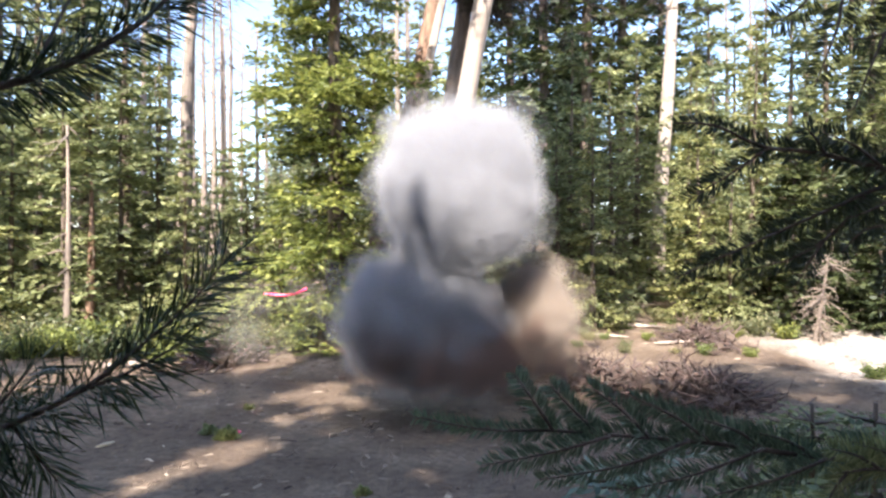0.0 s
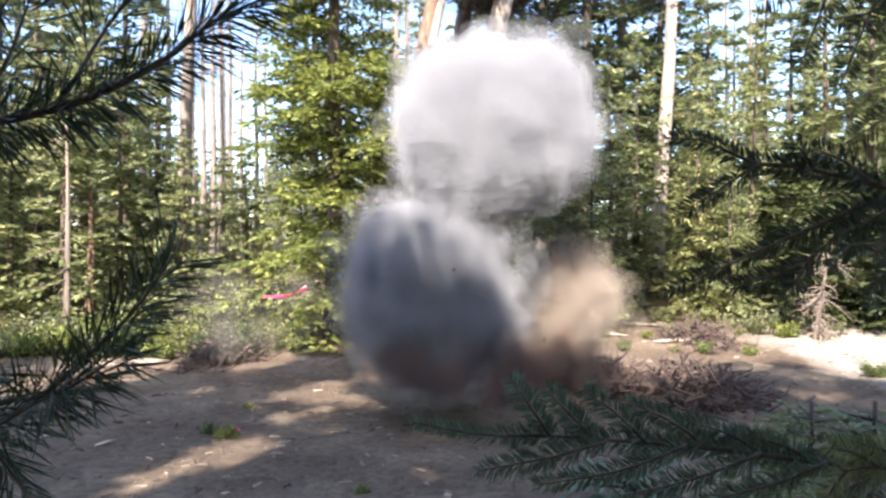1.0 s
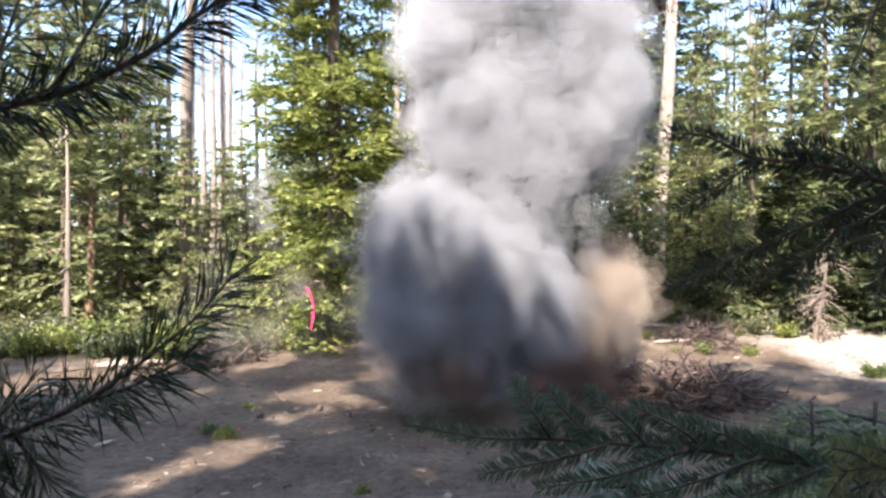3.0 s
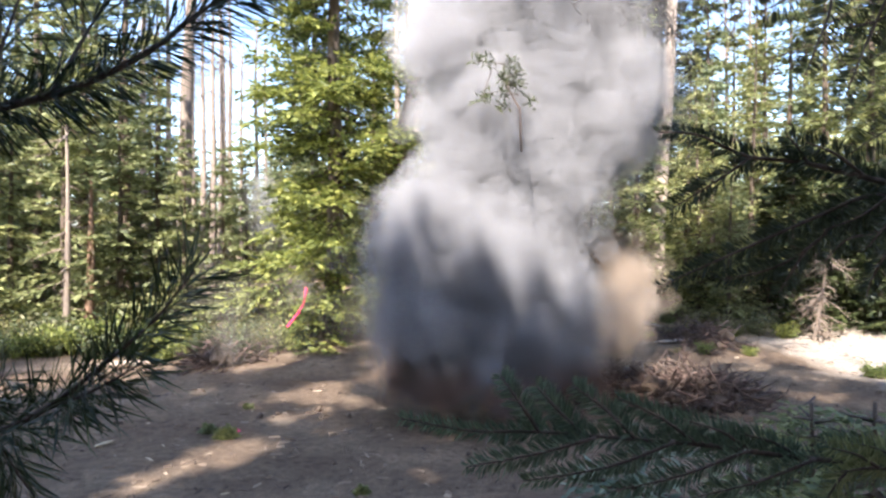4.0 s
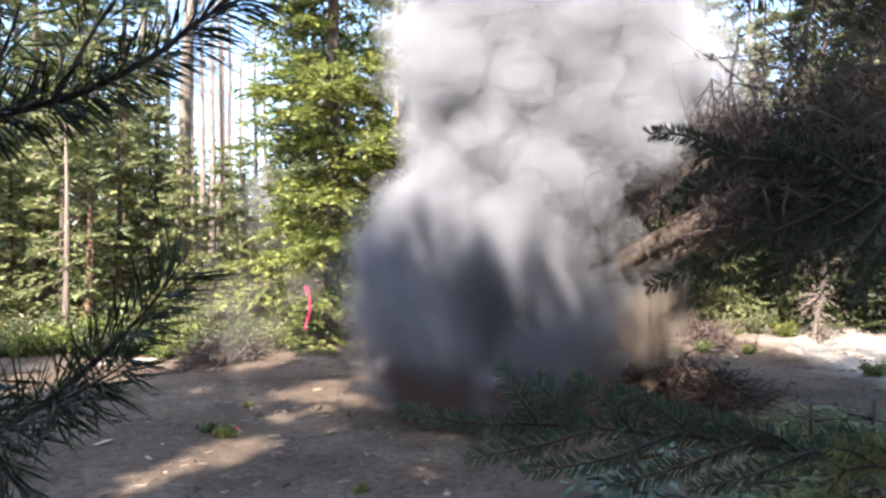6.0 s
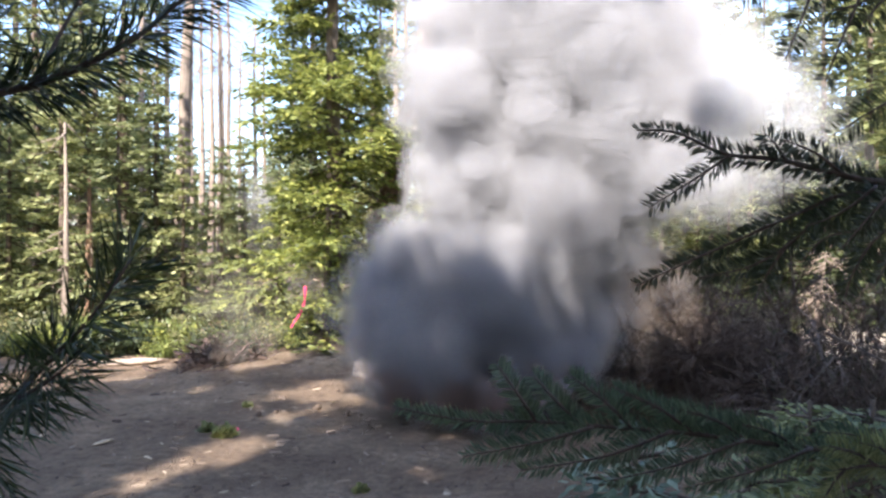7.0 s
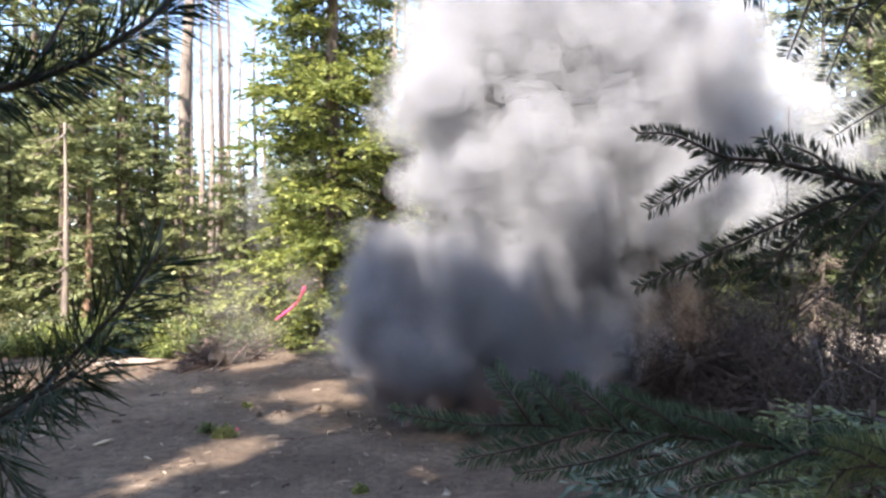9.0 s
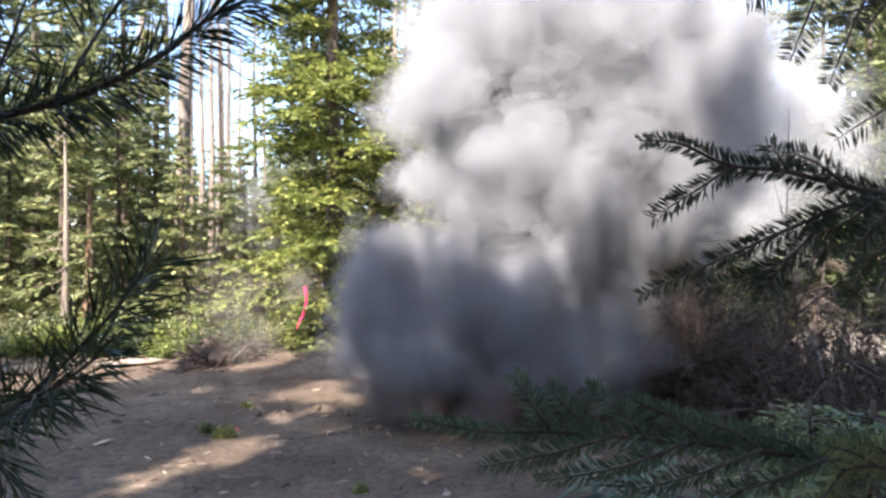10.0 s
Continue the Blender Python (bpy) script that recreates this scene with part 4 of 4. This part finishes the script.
def cloud(name, label, mat, seed, count, size, depth, rows, ydepth, lobes=34):
    """A cloud of puffs. rows: seconds, bearing of its middle, half width and half height, all at one distance."""
    rng = np.random.default_rng(seed)
    kinds = [puff_mesh(seed * 10 + k, mat, lobes) for k in range(4)]
    c = thing(name, label, "smoke")
    made = []
    px = depth / 1230
    for i in range(count):
        r = rng.uniform(*size)
        u = np.array([2 * spread(i + seed, base) - 1 for base in (2, 5, 3)]) + rng.normal(0, 0.05, 3)
        u[1] *= math.sqrt(max(0.0, 1 - min(1.0, u[0] ** 2))) * 0.6 + 0.4
        u[:2] *= 1 - 0.3 * abs(u[2]) ** 3
        u[2] *= 1 - 0.25 * abs(u[0]) ** 3
        ob = part("puff", kinds[i % 4], c, kind="stuff")
        ob.scale = (r, r, r)
        spin = rng.uniform(0, 360, 3)
        rate = rng.normal(0, 8, 3)
        ph = rng.uniform(0, 6.28, 3)
        keys = []
        for t, cu, cv, hu, hv in rows:
            m = spot(cu, cv, depth)
            ex, ez = max(0.05, hu * px - 0.7 * r), max(0.05, hv * px - 0.7 * r)
            w = 0.06 * np.sin(ph + t * 0.9)
            p = (m.x + ex * (u[0] + w[0]), depth + ydepth + min(ex, 1.4) * 0.8 * (u[1] + w[1]), m.z + ez * (u[2] + w[2]))
            keys.append((t, pose(*p, *(spin + rate * t))))
        made.append((ob, keys))
    return made


A_ROWS = ((0, 742, 560, 132, 115), (0.5, 752, 535, 148, 150), (1, 768, 512, 160, 178), (1.5, 788, 510, 178, 195), (2, 812, 508, 195, 205), (2.7, 830, 500, 205, 215), (4, 860, 500, 222, 225), (5, 875, 470, 250, 255),
          (5.7, 870, 490, 255, 240), (7, 868, 555, 258, 200), (8.5, 870, 562, 276, 192), (10, 872, 566, 290, 188))
B_ROWS = ((0, 808, 330, 140, 140), (0.5, 845, 260, 160, 165), (1, 872, 225, 182, 158), (1.5, 892, 160, 195, 200), (2, 905, 135, 205, 250), (2.7, 915, 90, 220, 300), (4, 935, 70, 240, 330), (5, 945, 85, 260, 335), (5.7, 955, 95, 280, 340),
          (7, 985, 165, 295, 320), (8.5, 1010, 175, 335, 315), (10, 1030, 180, 360, 315))
C_ROWS = ((0, 945, 560, 78, 110), (0.5, 985, 550, 88, 120), (1, 1015, 540, 95, 120), (2.5, 1065, 535, 90, 120), (4, 1085, 520, 90, 125), (5.5, 1125, 540, 110, 120), (7, 1130, 520, 125, 120), (10, 1150, 470, 160, 140))
D_ROWS = ((0, 850, 330, 100, 90), (1, 930, 200, 120, 120), (2.5, 1050, 150, 130, 140), (4, 1120, 150, 135, 170), (5.5, 1170, 130, 150, 200), (7, 1290, 190, 240, 230), (8.5, 1340, 220, 260, 250), (10, 1350, 230, 280, 260))
E_ROWS = ((0, 545, 350, 70, 70), (1, 520, 370, 70, 70), (2.5, 475, 365, 50, 80), (5, 455, 360, 50, 90), (7.5, 445, 360, 55, 95), (10, 440, 370, 60, 100))
F_ROWS = ((0, 520, 570, 190, 90), (1, 500, 560, 210, 95), (2.5, 500, 560, 220, 100), (5, 505, 570, 210, 100), (7.5, 520, 570, 200, 110), (10, 515, 570, 200, 110))
G_ROWS = ((0, 830, 620, 200, 70), (1, 870, 640, 215, 62), (2, 900, 650, 205, 55), (2.7, 905, 655, 195, 52), (4, 870, 670, 200, 48), (5, 880, 670, 200, 45), (7.5, 860, 675, 200, 42), (10, 850, 680, 200, 42))
PUFFS = []
PUFFS += cloud("smoke_cloud", "grey white billowing blast smoke low over the ground", M_SMOKE, 1, 112, (0.32, 0.58), 6.4, A_ROWS, 0.1, 36)
PUFFS += cloud("smoke_plume", "sunlit white blast smoke rising in a tall plume", M_SMOKE, 2, 124, (0.34, 0.62), 6.3, B_ROWS, 0.1, 36)
PUFFS += cloud("dust_cloud", "warm brown soil dust drifting beside the smoke", M_DUST, 3, 30, (0.30, 0.5), 6.8, C_ROWS, 0.2, 36)
PUFFS += cloud("smoke_haze", "thin white smoke haze drifting among the trees", M_HAZE, 4, 30, (0.6, 0.95), 8.6, D_ROWS, 0.8, 26)
PUFFS += cloud("smoke_wisp", "thin white smoke wisp behind the fir", M_HAZE, 5, 8, (0.35, 0.55), 13.0, E_ROWS, 0.4, 20)
PUFFS += cloud("dust_haze", "thin pale dust hanging low over the soil", M_THINDUST, 6, 12, (0.35, 0.55), 8.6, F_ROWS, 0.3, 18)
PUFFS += cloud("soil_burst", "dark reddish soil dust at the foot of the blast", M_DARKDUST, 7, 30, (0.2, 0.3), 6.3, G_ROWS, -0.1, 36)

# ---- movement ----


def sway(ob, origin, rows, d):
    """rows: seconds, sideways and upward shift in the view's bearings, turn about the line of sight and about the upright."""
    walk(ob, [(t, pose(origin.x + du * d / 1230, origin.y, origin.z - dv * d / 1230, 0, roll, yaw)) for t, du, dv, roll, yaw in rows])


def motions():
    sway(pine_top, o_pine_top, ((0, -60, -35, -5, 8), (0.5, -20, -12, -2, 3), (1, 0, 8, 0, 0), (1.5, 5, 4, 0, 0), (2, -10, -10, -1, 2), (2.5, -15, -14, -1, 2), (3.8, -12, -12, -1, 2), (4.5, -30, -15, -3, 5),
                                (5.1, -30, -15, -2, 5), (5.5, 0, 3, 0, 0), (5.7, 2, 6, 0, 0), (6.8, -60, -30, -4, 8), (7.5, -5, 0, 0, 0), (8.2, -15, -8, -1, 2), (9, -55, -28, -4, 7), (10, 0, 0, 0, 0)), 0.78)
    sway(pine_low, o_pine_low, ((0, 0, 0, 0, 0), (0.5, -5, 0, 0, -13), (1, -5, 0, 0, -22), (1.5, 0, 5, 0, -16), (2, 5, 10, 1, -8), (2.5, 5, 14, 2, 0), (3.8, 0, 8, 2, -13), (4.5, 0, -4, 0, -26), (5, 0, 0, 0, -24),
                                (5.7, 0, 10, 1, -20), (6.8, -10, -15, 2, -32), (7.5, 0, -10, 0, -28), (8.5, 0, -10, 1, -28), (9.2, 0, -5, 0, -26), (10, 0, -4, 0, -27)), 0.82)
    sway(fir_side, o_fir_side, ((0, 60, -35, 0, 0), (0.5, 55, -15, 0, 0), (1, 42, -5, 0, 0), (1.5, 48, -18, 0, 0), (2, 58, -10, 0, 0), (2.5, 50, -10, 0, 0), (3.8, 35, -22, 0, 0), (4.5, 22, 2, 0, 0),
                                (5.5, 22, -4, 0, 0), (6.8, -5, -22, 0, 0), (7.5, -4, -2, 0, 0), (8.3, 2, -12, 0, 0), (9, -6, -14, 0, 0), (10, 0, 0, 0, 0)), 1.0)
    sway(fir_top, o_fir_top, ((0, 40, 40, 0, 0), (1, 15, 5, 0, 0), (2, 30, 0, 0, 0), (2.7, 22, 0, 0, 0), (4, 25, 20, 0, 0), (5.5, 12, 10, 0, 0), (6.8, -8, -6, 0, 0), (8, 0, -4, 0, 0), (9, -5, -5, 0, 0), (10, 0, 0, 0, 0)), 1.0)
    sway(fir_low, o_fir_low, ((0, 20, -12, 0, 0), (1, 15, 0, 0, 0), (2.5, 30, 15, 0, 0), (3.8, -10, -15, 0, 0), (4.5, 20, 20, 0, 0), (5.5, -5, -4, 0, 0), (6.8, -5, -30, 0, 0), (7.5, -15, 5, 0, 0), (9, -15, -18, 0, 0), (10, 20, -5, 0, 0)), 1.0)
    walk(pine, [(t, pose(x, y, z, 0, lean, -swing)) for t, x, y, z, lean, swing in (
        (0, -0.36, 7.95, 0.05, 13.5, 34), (1, -0.38, 7.95, -0.1, 16.5, 33), (2.7, -0.43, 7.95, -0.08, 26, 30), (3.8, -0.47, 7.95, -0.05, 34, 28), (4.5, -0.5, 8.2, -0.03, 40, 24), (4.8, -0.52, 8.3, 0.0, 43, 23),
        (5.1, -0.53, 8.3, 0.0, 47, 23), (5.5, -0.56, 8.3, 0.05, 54, 24), (5.7, -0.6, 8.3, 0.08, 59, 26), (6.3, -0.8, 8.1, 0.13, 77, 31), (6.8, -0.95, 8.3, 0.1, 92, 34), (7.2, -1.0, 8.3, 0.08, 94.8, 34), (10, -1.0, 8.3, 0.07, 95.2, 34))])
    walk(brown_pine, [(t, pose(-0.35, y, 0.05, 0, lean, -swing)) for t, y, lean, swing in (
        (0, 8.7, 8.6, 20), (1.5, 8.7, 10, 24), (2.7, 8.5, 17, 34), (3.8, 8.3, 27, 42), (4.5, 8.2, 34, 46), (5.0, 8.2, 40.5, 47), (5.4, 8.2, 46.6, 46), (5.5, 8.2, 49, 46), (5.7, 8.2, 54, 44), (6.3, 8.2, 74, 38),
        (6.8, 8.2, 92, 33), (7.2, 8.2, 95, 31), (10, 8.2, 95.4, 31))])
    for ob, turn, land in ((bough_a, 0, (1.95, 6.3, 0.42)), (bough_b, 70, (2.75, 5.9, 0.45)), (bough_c, 150, (3.5, 6.2, 0.5)), (bough_d, 250, (2.4, 6.6, 0.62)), (bough_e, 310, (3.3, 5.4, 0.42))):
        walk(ob, [(t, pose(land[0] + x, land[1] + y, z if z > 1 else land[2] + z, 0, tilt, turn)) for t, x, y, z, tilt in (
            (0, -1.7, 1.6, 7.3, 0), (1, -1.6, 1.6, 7.2, 2), (2.7, -1.3, 1.5, 6.9, 10), (3.8, -0.9, 1.2, 6.4, 18), (4.5, -0.6, 0.9, 5.7, 26), (5.1, -0.4, 0.6, 4.6, 36), (5.5, -0.25, 0.4, 3.6, 48),
            (5.7, -0.2, 0.3, 3.0, 54), (6.3, -0.05, 0.1, 1.2, 74), (6.8, 0, 0, 0.0, 84), (7.2, 0, 0, -0.05, 86), (10, 0, 0, -0.06, 87))])
    walk(twig, [(t, Matrix.Translation(spot(u, v, d)) @ pose(0, 0, 0, 0, turn, turn)) for t, u, v, d, turn in (
        (0, 960, -420, 5.2, -40), (2.5, 940, -300, 5.2, -30), (3.4, 925, -60, 5.2, -20), (3.8, 918, 105, 5.2, -17), (4.0, 905, 165, 5.3, -10), (4.3, 895, 300, 6.2, 10), (5.1, 880, 610, 7.6, 60), (5.4, 880, 640, 7.6, 80), (10, 880, 640, 7.6, 80))])
    walk(tuft, [(t, Matrix.Translation(spot(u, v, d)) @ pose(0, 0, 0, 0, turn, turn)) for t, u, v, d, turn in (
        (0, 1150, -420, 6.0, 0), (3.2, 1140, -250, 6.0, 10), (4.0, 1125, 40, 6.0, 20), (4.5, 1115, 195, 6.0, 30), (4.8, 1125, 240, 6.1, 40), (5.1, 1150, 400, 6.5, 60), (5.6, 1180, 650, 7.2, 110), (6.0, 1185, 680, 7.4, 130), (10, 1185, 680, 7.4, 130))])
    hook = spot(543, 508, 9.9)
    walk(tape, [(t, pose(*hook, 0, turn, yaw)) for t, turn, yaw in ((0, 80, 0), (0.5, 60, 10), (1, 75, 20), (1.5, 20, 10), (2, -25, 0), (2.5, -26, 0), (2.7, -24, 0), (3.8, 35, 10), (4.2, 0, 10), (4.5, -16, 0),
                                                                    (5.5, -8, 0), (7, 15, 10), (7.5, 24, 20), (8.5, 22, 10), (9, 38, 10), (9.5, 25, 0), (10, 8, 0))])
    rng = np.random.default_rng(77)
    for c in clods:
        a = rng.uniform(-0.4, 3.5)
        far = rng.uniform(0.8, 2.6)
        top = rng.uniform(0.5, 2.6)
        fall = rng.uniform(1.6, 3.6)
        tx, ty = -0.1 + far * math.cos(a), 7.0 - far * 0.7 * math.sin(a)
        rows = []
        for t in (0, 0.4, 0.8, 1.2, 1.6, 2.0, 2.4, 2.8, 3.2, 3.6, 4.0):
            s = min(1.0, 0.35 + 0.65 * t / fall)
            x, y = -0.1 + (tx + 0.1) * s, 7.0 + (ty - 7.0) * s
            rows.append((t, pose(x, y, rise(x, y) + 0.015 + 4 * top * s * (1 - s), 0, 60 * s * fall, 0)))
        rows.append((10, rows[-1][1]))
        walk(c, rows)
    for ob, keys in PUFFS:
        walk(ob, keys)


motions()
